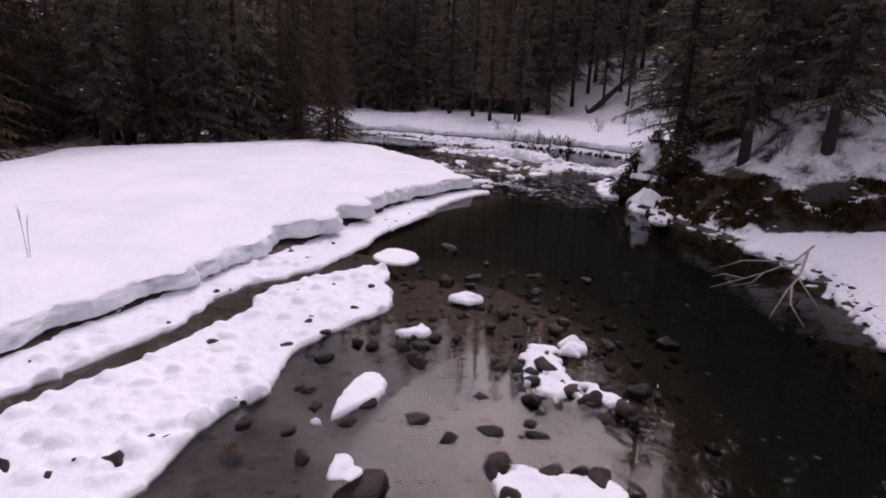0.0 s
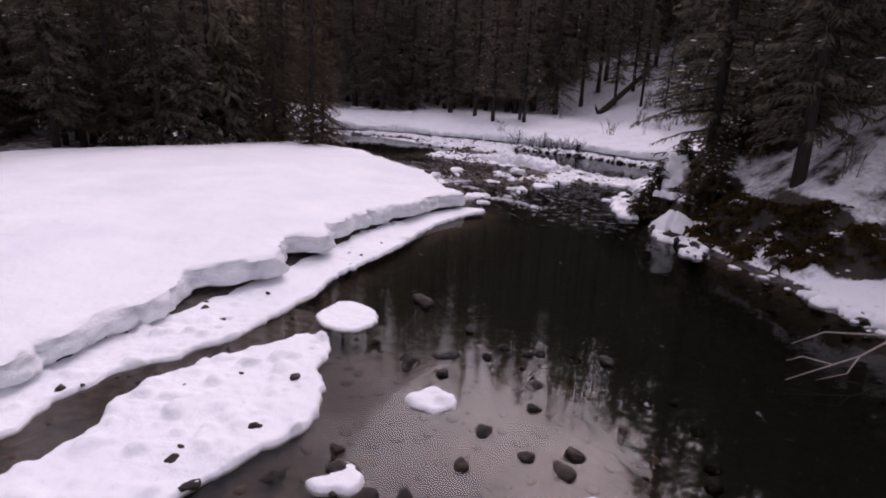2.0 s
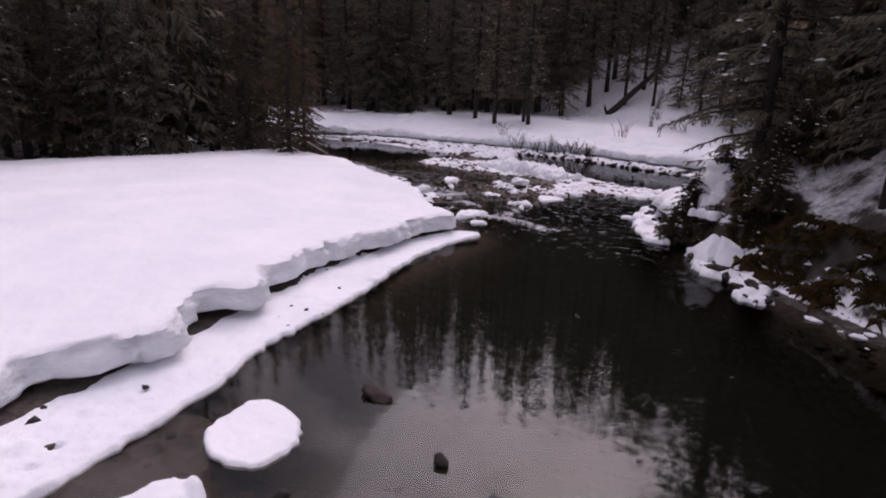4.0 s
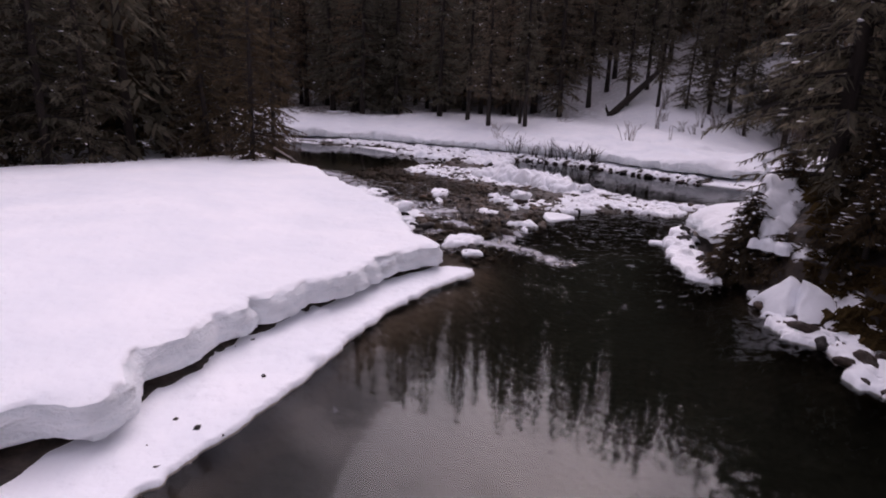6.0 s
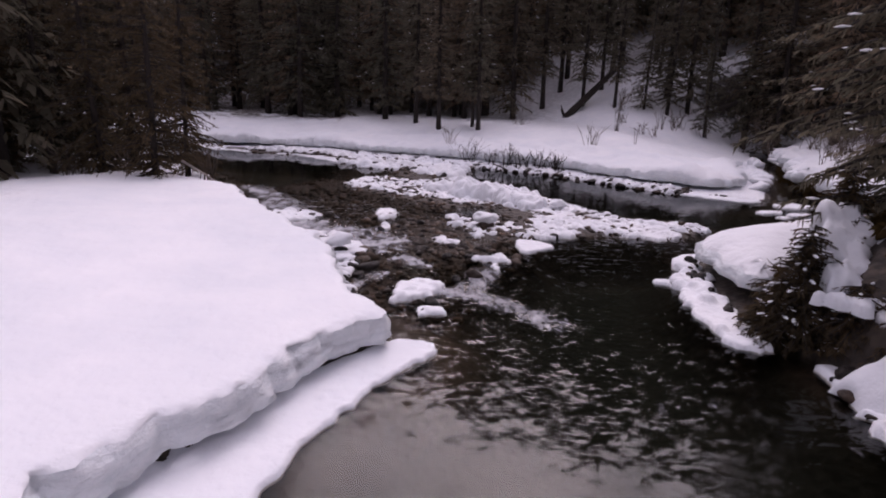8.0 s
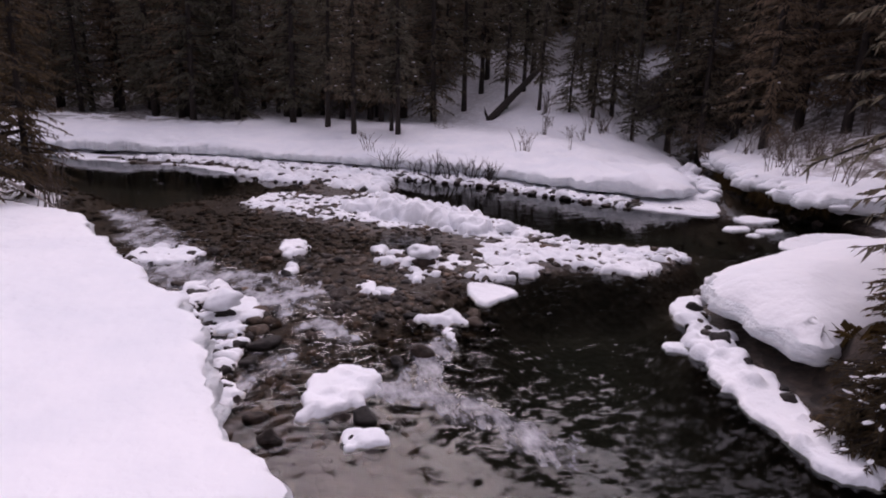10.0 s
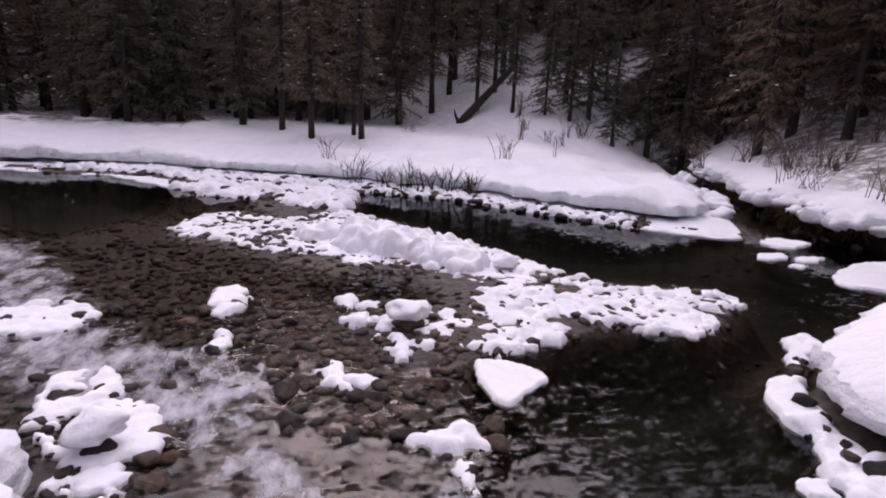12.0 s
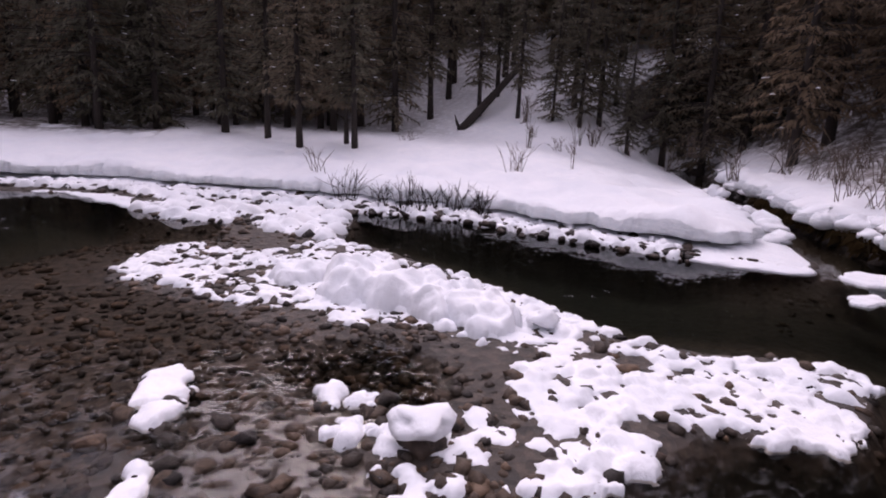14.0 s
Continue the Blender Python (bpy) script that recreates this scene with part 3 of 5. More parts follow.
def grain(p, size, seed=0.0):
    """Smooth noise between -1 and 1 for points of the plan."""
    q = p / size
    i = np.floor(q)
    f = q - i
    f = f * f * (3 - 2 * f)

    def knot(a, b):
        k = np.sin((i[:, 0] + a) * 127.1 + (i[:, 1] + b) * 311.7 + seed * 74.7) * 43758.5453
        return 2 * (k - np.floor(k)) - 1

    low = knot(0, 0) * (1 - f[:, 0]) + knot(1, 0) * f[:, 0]
    high = knot(0, 1) * (1 - f[:, 0]) + knot(1, 1) * f[:, 0]
    return low * (1 - f[:, 1]) + high * f[:, 1]


poking = []


def snow_sheet(name, outlines, label, category, cell=0.06, thick=0.07, base=0.02, rim=0.10, ragged=0.10, wave=0.45, holes=-2.0, hole_size=0.4, bumps=0.0, size=(0.06, 0.2), rise=0.7, show=0.3, wide=0.7, seed=1.0, group="", kind="", keep_bump=None, warp=0.05, foot=-0.03):
    """Snow lying over stones: a sheet with rounded rims, domes over the stones under it and holes between them.
    bumps: stones for each square metre; show: the share of them whose dark flank is bare; holes: the level of noise under which the snow is gone."""
    r = np.random.default_rng(int(seed * 10))
    polys = [spline(c, 0.15) for c in outlines]
    lo = np.min([p.min(0) for p in polys], 0) - 0.5
    hi = np.max([p.max(0) for p in polys], 0) + 0.5
    nx, ny = (np.ceil((hi - lo) / cell)).astype(int) + 1
    gx2, gy2 = np.meshgrid(lo[0] + cell * np.arange(nx), lo[1] + cell * np.arange(ny))
    p = np.stack([gx2.ravel(), gy2.ravel()], 1)
    f = np.max([signed(q, p) for q in polys], 0)
    span = f > -0.8
    edge = f + ragged * (grain(p, wave, seed) + 0.6 * grain(p, wave * 0.4, seed + 3))
    cover = 0.7 * grain(p, hole_size, seed + 7) + 0.3 * grain(p, hole_size * 0.42, seed + 9)
    edge = np.minimum(edge, (cover - holes) * hole_size * 0.5)
    if holes > -0.7:
        edge = np.minimum(edge, (0.8 * grain(p * (1.0, 0.75), 0.17, seed + 27) + 0.4 * grain(p, 0.07, seed + 28) + 0.66) * 0.09)
    edge = edge + 0.5 * warp * grain(p, 0.11, seed + 19)
    bent = p + warp * np.stack([grain(p, 0.22, seed + 21) + 0.5 * grain(p, 0.09, seed + 22), grain(p, 0.22, seed + 23) + 0.5 * grain(p, 0.09, seed + 24)], 1)
    bx, by = bent[:, 0].reshape(ny, nx), bent[:, 1].reshape(ny, nx)
    dome = np.zeros(len(p))
    area = span.sum() * cell * cell
    spots2 = p[span][r.integers(0, max(span.sum(), 1), int(bumps * area))] if bumps else []
    fs = np.max([signed(q, np.array(spots2)) for q in polys], 0) if len(spots2) else []
    F2, D2 = edge.reshape(ny, nx), dome.reshape(ny, nx)
    for (x, y), inn in zip(spots2, fs):
        if inn < -0.05 or keep_bump and r.random() > keep_bump(x, y):
            continue
        rad = size[0] + (size[1] - size[0]) * r.random() ** 2.2
        i0, i1 = int(max((x - rad * 1.4 - lo[0]) / cell, 0)), int((x + rad * 1.4 - lo[0]) / cell) + 2
        j0, j1 = int(max((y - rad * 1.4 - lo[1]) / cell, 0)), int((y + rad * 1.4 - lo[1]) / cell) + 2
        a = r.uniform(0, 3.14)
        dx, dy = bx[j0:j1, i0:i1] - x, by[j0:j1, i0:i1] - y
        dist = np.hypot((dx * math.cos(a) + dy * math.sin(a)) / r.uniform(1.0, 1.45), -dx * math.sin(a) + dy * math.cos(a)) / rad
        up = rise * rad * r.uniform(0.5, 1.25)
        D2[j0:j1, i0:i1] = np.maximum(D2[j0:j1, i0:i1], up * np.clip(1 - dist ** 2, 0, 1) ** 0.7)
        if wide:
            F2[j0:j1, i0:i1] = np.maximum(F2[j0:j1, i0:i1], (1 - dist) * rad * wide)
        if r.random() < show:
            poking.append((x + r.uniform(-0.5, 0.5) * rad, y - r.uniform(0.6, 1.05) * rad, base - 0.62 * rad, rad * r.uniform(1.3, 2.1)))
    edge, dome = F2.ravel(), D2.ravel()
    prof = np.sqrt(1 - (1 - np.clip(edge / rim, 0, 1)) ** 2)
    body = thick * (0.75 + 0.35 * grain(p, 0.5, seed + 11) + 0.15 * grain(p, 0.17, seed + 13))
    h = base + prof * (body + dome + 0.008 * grain(p, 0.09, seed + 17))
    ins = edge > 0
    gy3, gx3 = np.gradient(F2, cell)
    g = np.stack([gx3.ravel(), gy3.ravel()], 1)
    gg = np.maximum((g ** 2).sum(1), 0.05)
    shift = -edge[:, None] * g / gg[:, None]
    shift *= np.minimum(1, 1.2 * cell / np.maximum(np.hypot(*shift.T), 1e-6))[:, None]
    place = np.where(ins[:, None], p, p + shift)
    z = np.where(ins, h, foot)
    idx = np.arange(nx * ny).reshape(ny, nx)
    quad = np.stack([idx[:-1, :-1], idx[:-1, 1:], idx[1:, 1:], idx[1:, :-1]], -1).reshape(-1, 4)
    quad = quad[ins[quad].any(1)]
    used, back = np.unique(quad, return_inverse=True)
    return mesh_object(name, np.column_stack([place, z])[used], back.reshape(-1, 4), SNOW, label=label, category=category, group=group, kind=kind)


snow_sheet("ice_shelf", [SHELF_A], "thin lumpy snow-covered ice shelf along the snow bank", "ice shelf", cell=0.05, thick=0.05, base=0.03, rim=0.05, ragged=0.07, holes=-0.93, hole_size=0.5, bumps=14, size=(0.04, 0.16), rise=0.55, show=0.05, wide=0, keep_bump=lambda x, y: 1 if y < 13.2 else 0.12, seed=4.1)
snow_sheet("ice_shelf", [SHELF_B], "broad lumpy snow-covered gravel shelf with stones poking through", "ice shelf", cell=0.045, thick=0.05, base=0.03, rim=0.05, ragged=0.06, holes=-0.95, hole_size=0.5, bumps=14, size=(0.04, 0.17), rise=0.65, show=0.035, wide=0, seed=6.2)

PATCHES = [
    ("round", [(-1.5, 13.8), (-1.1, 14.5), (-0.5, 14.2), (-0.3, 13.6), (-0.7, 13.1), (-1.2, 13.3)], 0.16, 0.0),
    ("long", [(-0.9, 6.3), (-0.92, 6.9), (-0.7, 7.55), (-0.42, 7.5), (-0.32, 7.0), (-0.6, 6.6)], 0.12, 0.02),
    ("small", [(-0.3, 9.1), (0.0, 9.4), (0.3, 9.15), (0.1, 8.85)], 0.16, 0.06),
    ("small", [(0.6, 11.0), (0.85, 11.35), (1.1, 11.05), (0.9, 10.6)], 0.17, 0.06),
    ("stony", [(1.7, 8.2), (1.9, 8.7), (2.25, 8.75), (2.4, 8.1), (2.45, 7.65), (2.8, 7.45), (3.1, 7.05), (2.8, 6.95), (2.3, 7.2), (1.9, 7.2), (1.65, 7.5)], 0.15, 0.07),
    ("small", [(2.5, 8.9), (2.75, 9.1), (2.9, 8.8), (2.7, 8.55)], 0.15, 0.04),
    ("stony", [(1.2, 5.3), (1.5, 5.5), (1.9, 5.4), (2.4, 5.3), (2.45, 4.9), (2.2, 4.4), (1.5, 4.3), (1.2, 4.7)], 0.17, 0.07),
    ("oval", [(-1.18, 6.2), (-1.1, 6.28), (-1.0, 6.2), (-1.1, 6.13)], 0.07, 0.0),
    ("lobed", [(1.3, 26.5), (1.25, 27.0), (1.35, 27.4), (1.6, 27.55), (2.1, 27.7), (2.25, 27.4), (2.2, 26.9), (2.0, 26.75), (1.7, 26.4)], 0.26, 0.07),
    ("small", [(1.75, 25.8), (1.9, 26.0), (2.15, 25.95), (2.25, 25.7), (2.0, 25.55)], 0.22, 0.1),
    ("triangular", [(4.55, 31.25), (5.0, 31.2), (5.4, 30.9), (5.45, 30.5), (5.0, 30.2), (4.6, 29.9), (4.45, 30.3)], 0.14, 0.03),
    ("boulder", [(0.5, 34.5), (0.45, 35.1), (0.6, 35.5), (0.9, 35.6), (1.1, 35.0), (0.95, 34.5)], 0.3, 0.12),
    ("boulder", [(0.5, 34.1), (0.6, 34.5), (1.0, 34.5), (1.1, 34.1), (0.85, 33.85)], 0.2, 0.1),
    ("small", [(0.6, 32.55), (0.75, 32.95), (0.95, 33.1), (1.0, 32.8), (0.85, 32.5)], 0.2, 0.05),
    ("small", [(2.3, 31.4), (2.45, 31.65), (2.65, 31.4), (2.5, 30.85)], 0.2, 0.08),
    ("small", [(2.7, 31.1), (2.9, 31.2), (3.0, 30.75), (2.75, 30.75)], 0.2, 0.08),
    ("boulder", [(2.8, 34.4), (3.0, 34.6), (3.2, 34.4), (3.1, 34.0), (2.95, 33.85)], 0.25, 0.1),
    ("boulder", [(2.8, 33.2), (3.0, 33.5), (3.25, 33.55), (3.3, 33.2), (3.1, 32.9)], 0.25, 0.1),
    ("small", [(3.3, 34.1), (3.45, 34.25), (3.6, 33.95), (3.4, 33.9)], 0.2, 0.08),
    ("small", [(3.2, 29.4), (3.4, 29.65), (4.05, 29.4), (4.0, 29.1), (3.5, 29.15)], 0.18, 0.08),
    ("small", [(3.4, 28.55), (3.62, 28.9), (3.75, 28.7), (3.6, 28.4)], 0.18, 0.05),
    ("shore", [(-3.0, 34.1), (-2.7, 35.1), (-1.7, 35.0), (-1.4, 34.0), (-2.0, 33.6), (-2.6, 33.7)], 0.28, 0.12),
    ("shore", [(-1.3, 31.9), (-0.6, 32.0), (-0.2, 31.1), (0.2, 30.6), (0.45, 30.0), (0.1, 29.7), (-0.5, 29.7), (-1.0, 30.6)], 0.3, 0.18),
    ("shore", [(-0.5, 29.7), (0.05, 29.6), (0.25, 28.7), (0.2, 28.2), (-0.2, 28.4)], 0.28, 0.16),
    ("shore", [(-0.2, 28.1), (0.12, 28.15), (0.2, 27.5), (0.3, 26.9), (0.15, 26.6), (0.0, 27.2)], 0.25, 0.14),
    ("floe", [(14.3, 35.9), (14.9, 36.3), (15.5, 36.2), (15.2, 35.7), (14.6, 35.6)], 0.13, 0.04),
    ("floe", [(16.0, 37.3), (16.8, 37.9), (17.6, 37.5), (17.2, 36.8), (16.4, 36.7)], 0.15, 0.05),
    ("floe", [(15.3, 35.5), (15.8, 35.8), (16.3, 35.6), (15.8, 35.2)], 0.12, 0.03),
    ("floe", [(14.5, 35.05), (14.9, 35.25), (15.2, 35.0), (14.8, 34.85)], 0.1, 0.03),
    ("floe", [(14.5, 33.4), (15.6, 34.4), (17.2, 35.0), (18.6, 34.6), (18.2, 33.2), (16.2, 32.6)], 0.22, 0.12),
    ("floe", [(7.0, 27.55), (7.15, 27.75), (7.35, 27.7), (7.2, 27.5)], 0.07, 0.0),
]
PATCH_WORDS = {"round": "round white snow-covered ice cake lying in the shallows", "long": "long narrow patch of snow lying in still water", "small": "small lump of snow on river stones",
               "stony": "ragged snow patch with dark stones showing through", "oval": "tiny oval of snow in still water", "lobed": "rounded lobed snow cushion in the riffle",
               "triangular": "flat triangular sheet of snow at the riffle", "boulder": "thick cap of snow on a boulder in the riffle", "shore": "uneven snow cushion on stones beside the snow bank", "floe": "flat snow-covered ice floe in dark water"}
for k, (word, corners, top, lumps) in enumerate(PATCHES):
    flat = word in ("round", "long", "oval", "triangular", "floe")
    lean = {"stony": (0.04, 8, 0.4), "lobed": (0.10, 7, 0.2), "small": (0.05, 16, 0.6), "boulder": (0.13, 10, 0.8), "shore": (0.06, 20, 0.8)}.get(word, (0.05, 0, 0))
    snow_sheet("snow_patch", [corners], PATCH_WORDS[word], "snow patch", cell=0.04 if k < 10 else 0.05, thick=lean[0], base=0.02, rim=0.05 if flat else 0.12 if word != "boulder" else 0.25, ragged=0.10 if word == "floe" else 0.03 if flat else 0.09, wave=0.35, holes=-0.62 if word == "stony" else -0.12 if word == "shore" else -2.0, hole_size=0.35, bumps=lean[1], size=(0.05, 0.17), rise=0.6, show=lean[2], wide=0.3, seed=10 + k * 1.7)

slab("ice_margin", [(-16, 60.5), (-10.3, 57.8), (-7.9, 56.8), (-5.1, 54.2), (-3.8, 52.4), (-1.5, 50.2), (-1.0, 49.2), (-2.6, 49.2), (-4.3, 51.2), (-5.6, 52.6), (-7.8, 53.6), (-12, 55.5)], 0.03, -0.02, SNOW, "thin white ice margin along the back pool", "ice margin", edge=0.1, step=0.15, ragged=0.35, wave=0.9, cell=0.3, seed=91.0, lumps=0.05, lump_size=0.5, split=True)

# snow over the bar, in overlapping ragged sheets
BAR_SNOW = [
    [(-1.1, 40.6), (-1.0, 42.1), (0.1, 43.3), (1.0, 42.4), (2.5, 42.3), (4.1, 43.2), (4.8, 41.9), (5.9, 40.0), (6.8, 38.6), (7.3, 37.4), (7.7, 36.2), (7.5, 34.9), (6.8, 34.3), (5.8, 35.2), (5.1, 35.7), (4.8, 36.6), (3.3, 36.6), (3.0, 37.3), (1.8, 38.1), (0.8, 38.9), (0.2, 39.8)],
    [(7.0, 35.2), (8.1, 35.1), (9.0, 34.1), (9.8, 33.9), (10.5, 33.6), (11.0, 33.0), (10.2, 32.5), (9.3, 31.6), (8.7, 31.5), (8.1, 31.9), (7.2, 32.4), (6.7, 32.6), (6.6, 33.3), (6.6, 34.1)],
    [(5.8, 34.5), (6.6, 34.8), (6.9, 34.1), (6.6, 33.0), (6.5, 32.1), (6.0, 31.6), (5.3, 31.5), (4.5, 31.7), (5.0, 31.9), (5.2, 32.5), (5.3, 33.0), (5.3, 33.6)],
    [(3.3, 31.8), (3.4, 32.8), (3.7, 33.5), (4.2, 33.6), (5.0, 33.1), (5.0, 32.5), (4.4, 32.3), (3.9, 31.8)],
    [(7.5, 36.1), (8.1, 35.9), (8.3, 35.2), (7.6, 35.1)],
]
snow_sheet("bar_snow", BAR_SNOW, "lumpy broken snow over a cobble bar, with dark stones showing through", "snow cover", cell=0.045, thick=0.05, base=0.045, rim=0.06, ragged=0.20, wave=0.45, holes=-0.24, hole_size=0.55, bumps=20, size=(0.04, 0.20), rise=0.6, show=0.6, wide=0.22, warp=0.07, seed=60.0)
SHORE_SNOW = [[(-9.5, 55.2), (-4.2, 53.2), (-1.8, 50.6), (0.4, 50.0), (1.8, 48.5), (1.4, 46.5), (3.0, 43.6), (3.8, 43.6), (4.5, 46), (5.0, 48.4), (2.8, 50.4), (-1.5, 53), (-6, 56)], [(-2.4, 48.8), (-0.8, 47), (1.5, 46.6), (1.8, 48.8), (-0.4, 50.3), (-1.9, 50.4)]]
snow_sheet("shore_snow", SHORE_SNOW, "broken lumpy snow over rubble on the back shore", "snow cover", cell=0.09, thick=0.08, base=0.05, rim=0.10, ragged=0.35, wave=0.8, holes=-0.20, hole_size=0.7, bumps=7, size=(0.08, 0.36), rise=0.7, show=0.6, wide=0.35, seed=71.0)


RIDGE = [([(2.2, 39.6), (2.5, 40.1), (3.1, 40.1), (3.5, 39.6), (3.2, 39.1), (2.5, 39.1)], 0.6, 33.0),
         ([(3.3, 39.2), (3.9, 39.6), (4.8, 39.0), (5.6, 38.0), (5.9, 37.0), (5.3, 36.6), (4.5, 36.9), (3.7, 37.9)], 0.76, 31.0),
         ([(5.2, 36.9), (5.7, 37.5), (6.3, 36.9), (6.5, 36.0), (6.1, 35.5), (5.4, 35.8)], 0.68, 35.0)]
for corners, top, seed in RIDGE:
    snow_sheet("snow_ridge", [corners], "blocky ridge of old snow on the cobble bar", "snow ridge", cell=0.05, thick=top * 0.62, base=0.10, rim=0.22, ragged=0.16, wave=0.5, bumps=5, size=(0.12, 0.42), rise=0.5, show=0.05, wide=0.5, warp=0.06, seed=seed)

FAR_SLAB = [(-60, 62), (-20, 59.4), (-9.1, 56.9), (-6.2, 56.2), (-4.2, 55.4), (-1.9, 53.8), (1.2, 52.4), (3.8, 50.7), (5.3, 50.0), (6.6, 48.5), (8.3, 47.6), (9.6, 46.4), (10.7, 44.8), (12.0, 43.3), (13.2, 41.7), (14.2, 40.8), (15.2, 40.2), (16.4, 40.4), (18.0, 43), (19.6, 46.2), (21.8, 50), (23.6, 54), (23, 58), (17, 65), (10, 76), (0, 82), (-60, 80)]


def far_top(p):
    d = distance(np.array(FAR_SLAB[:23]), p, False)
    return 0.72 + 0.65 * smooth(d, 0.5, 10) + 0.01 * d + (0.34 * wobble(p, 2.6, 1.4) + 0.30 * np.abs(wobble(p, 1.5, 5.1)) + 0.12 * wobble(p, 0.7, 8.3)) * smooth(d, -0.6, 0.8) - 1.5 * smooth(p[:, 1] + 0.3 * p[:, 0], 72, 82) - 0.6 * smooth(p[:, 0] - 0.5 * (80 - p[:, 1]) - 8, -3, 2)


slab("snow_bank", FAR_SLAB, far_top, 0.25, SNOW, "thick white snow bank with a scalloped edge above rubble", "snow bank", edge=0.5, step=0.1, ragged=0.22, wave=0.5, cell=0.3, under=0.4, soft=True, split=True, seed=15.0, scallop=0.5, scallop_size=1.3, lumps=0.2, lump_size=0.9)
slab("snow_toe", [(14.2, 40.5), (15.4, 40.2), (17.2, 41.6), (17.4, 40.6), (16.2, 38.5), (15.5, 37.9), (14.2, 38.7), (13.4, 39.8)], 0.05, -0.02, SNOW, "thin tapering apron of snow at the creek mouth", "snow apron", edge=0.12, step=0.15, ragged=0.08, wave=0.4, cell=0.2, seed=16.0, lumps=0.06)
CREEK_SLAB = [(19.0, 36.0), (18.4, 37.2), (18.9, 38.6), (19.9, 39.0), (20.3, 40.6), (19.4, 41.4), (20.6, 43.4), (22.2, 45.6), (23.8, 49.3), (25.2, 52.2), (27.2, 54.4), (27.0, 50.4), (25.4, 46.4), (23.6, 42.4), (22.6, 38.6), (21.6, 35.2)]


def creek_top(p):
    d = distance(np.array(CREEK_SLAB[:11]), p, False)
    return 0.9 + 0.20 * d + 0.12 * wobble(p, 1.2, 6.4)


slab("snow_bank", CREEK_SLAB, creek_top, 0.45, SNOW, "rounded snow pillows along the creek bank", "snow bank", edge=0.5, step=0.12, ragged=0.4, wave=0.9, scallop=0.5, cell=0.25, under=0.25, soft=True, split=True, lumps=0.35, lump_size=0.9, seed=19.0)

POINT_SLAB = [(8.9, 29.3), (8.3, 28.4), (8.2, 27.4), (8.1, 26.5), (8.5, 25.9), (10, 26.4), (12.5, 26.9), (15, 28.2), (16.5, 30), (16, 31.4), (13.4, 31.4), (11.2, 30.5), (10, 30.0)]


def point_top(p):
    d = distance(np.array(POINT_SLAB), p)
    return 0.70 + 0.62 * np.clip(d / 2.2, 0, 1) ** 0.6 + 0.05 * wobble(p, 1.4, 3.4)


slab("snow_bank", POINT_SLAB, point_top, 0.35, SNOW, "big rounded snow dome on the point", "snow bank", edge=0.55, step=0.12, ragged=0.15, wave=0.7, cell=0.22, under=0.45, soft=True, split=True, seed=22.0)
snow_sheet("ice_shelf", [[(10.3, 31.0), (10.7, 30.7), (9.4, 29.9), (8.9, 29.4), (8.5, 28.6), (8.25, 27.8), (8.1, 27.0), (7.95, 26.3), (7.7, 25.2), (7.45, 24.3), (7.0, 24.2), (6.95, 25.2), (7.2, 26.6), (7.5, 27.4), (7.5, 27.9), (7.9, 28.3), (8.0, 28.9), (8.4, 29.6), (9.2, 29.9)]], "narrow lumpy snow-covered ice shelf round the point", "ice shelf", cell=0.05, thick=0.06, base=0.05, rim=0.08, ragged=0.07, wave=0.4, holes=-0.95, hole_size=0.4, bumps=12, size=(0.05, 0.2), rise=0.7, show=0.08, wide=0.3, seed=24.0)
snow_sheet("ice_shelf", [[(7.8, 23.5), (7.65, 22.6), (7.5, 22.0), (7.35, 21.2), (7.7, 20.8), (7.8, 20.2), (7.5, 19.4), (7.8, 19.2), (8.4, 20.2), (8.9, 21.5), (8.9, 22.6), (8.4, 23.4)]], "frosted ice shelf with stones below the bluff", "ice shelf", cell=0.05, thick=0.04, base=0.06, rim=0.06, ragged=0.10, wave=0.35, holes=-0.32, hole_size=0.3, bumps=18, size=(0.05, 0.16), rise=0.6, show=0.5, seed=26.0)
slab("snow_bank", [(9.0, 16.3), (9.8, 16.9), (11, 16.4), (13.5, 15.0), (17, 12.5), (24, 8), (26, -4), (12, -4), (9.8, 4), (8.9, 8.8), (9.1, 11), (9.7, 12.9), (9.8, 14.2), (9.4, 15.4)], lambda p: 0.04 + 0.22 * np.clip(p[:, 0] - 8.9, 0, 9) + 0.08 * wobble(p, 1.0, 8.8), -0.08, SNOW_DIRTY, "sloping snow apron below the wooded bluff", "snow bank", edge=0.25, soft=True, step=0.12, ragged=0.3, wave=0.7, cell=0.2, seed=28.0, lumps=0.06, lump_size=0.4)

snow_sheet("shore_snow", [[(9.2, 16.6), (9.5, 15.2), (9.3, 13), (8.8, 11), (8.3, 9), (8.4, 6), (8.8, 4), (9.6, 4), (9.3, 8), (9.7, 11), (10.4, 13), (10.4, 15), (9.8, 16.6)]], "patchy snow over stones along the shore below the apron", "snow cover", cell=0.06, thick=0.05, base=0.06, rim=0.06, ragged=0.2, wave=0.5, holes=-0.05, hole_size=0.45, bumps=14, size=(0.05, 0.17), rise=0.6, show=0.7, wide=0.3, seed=96.0)

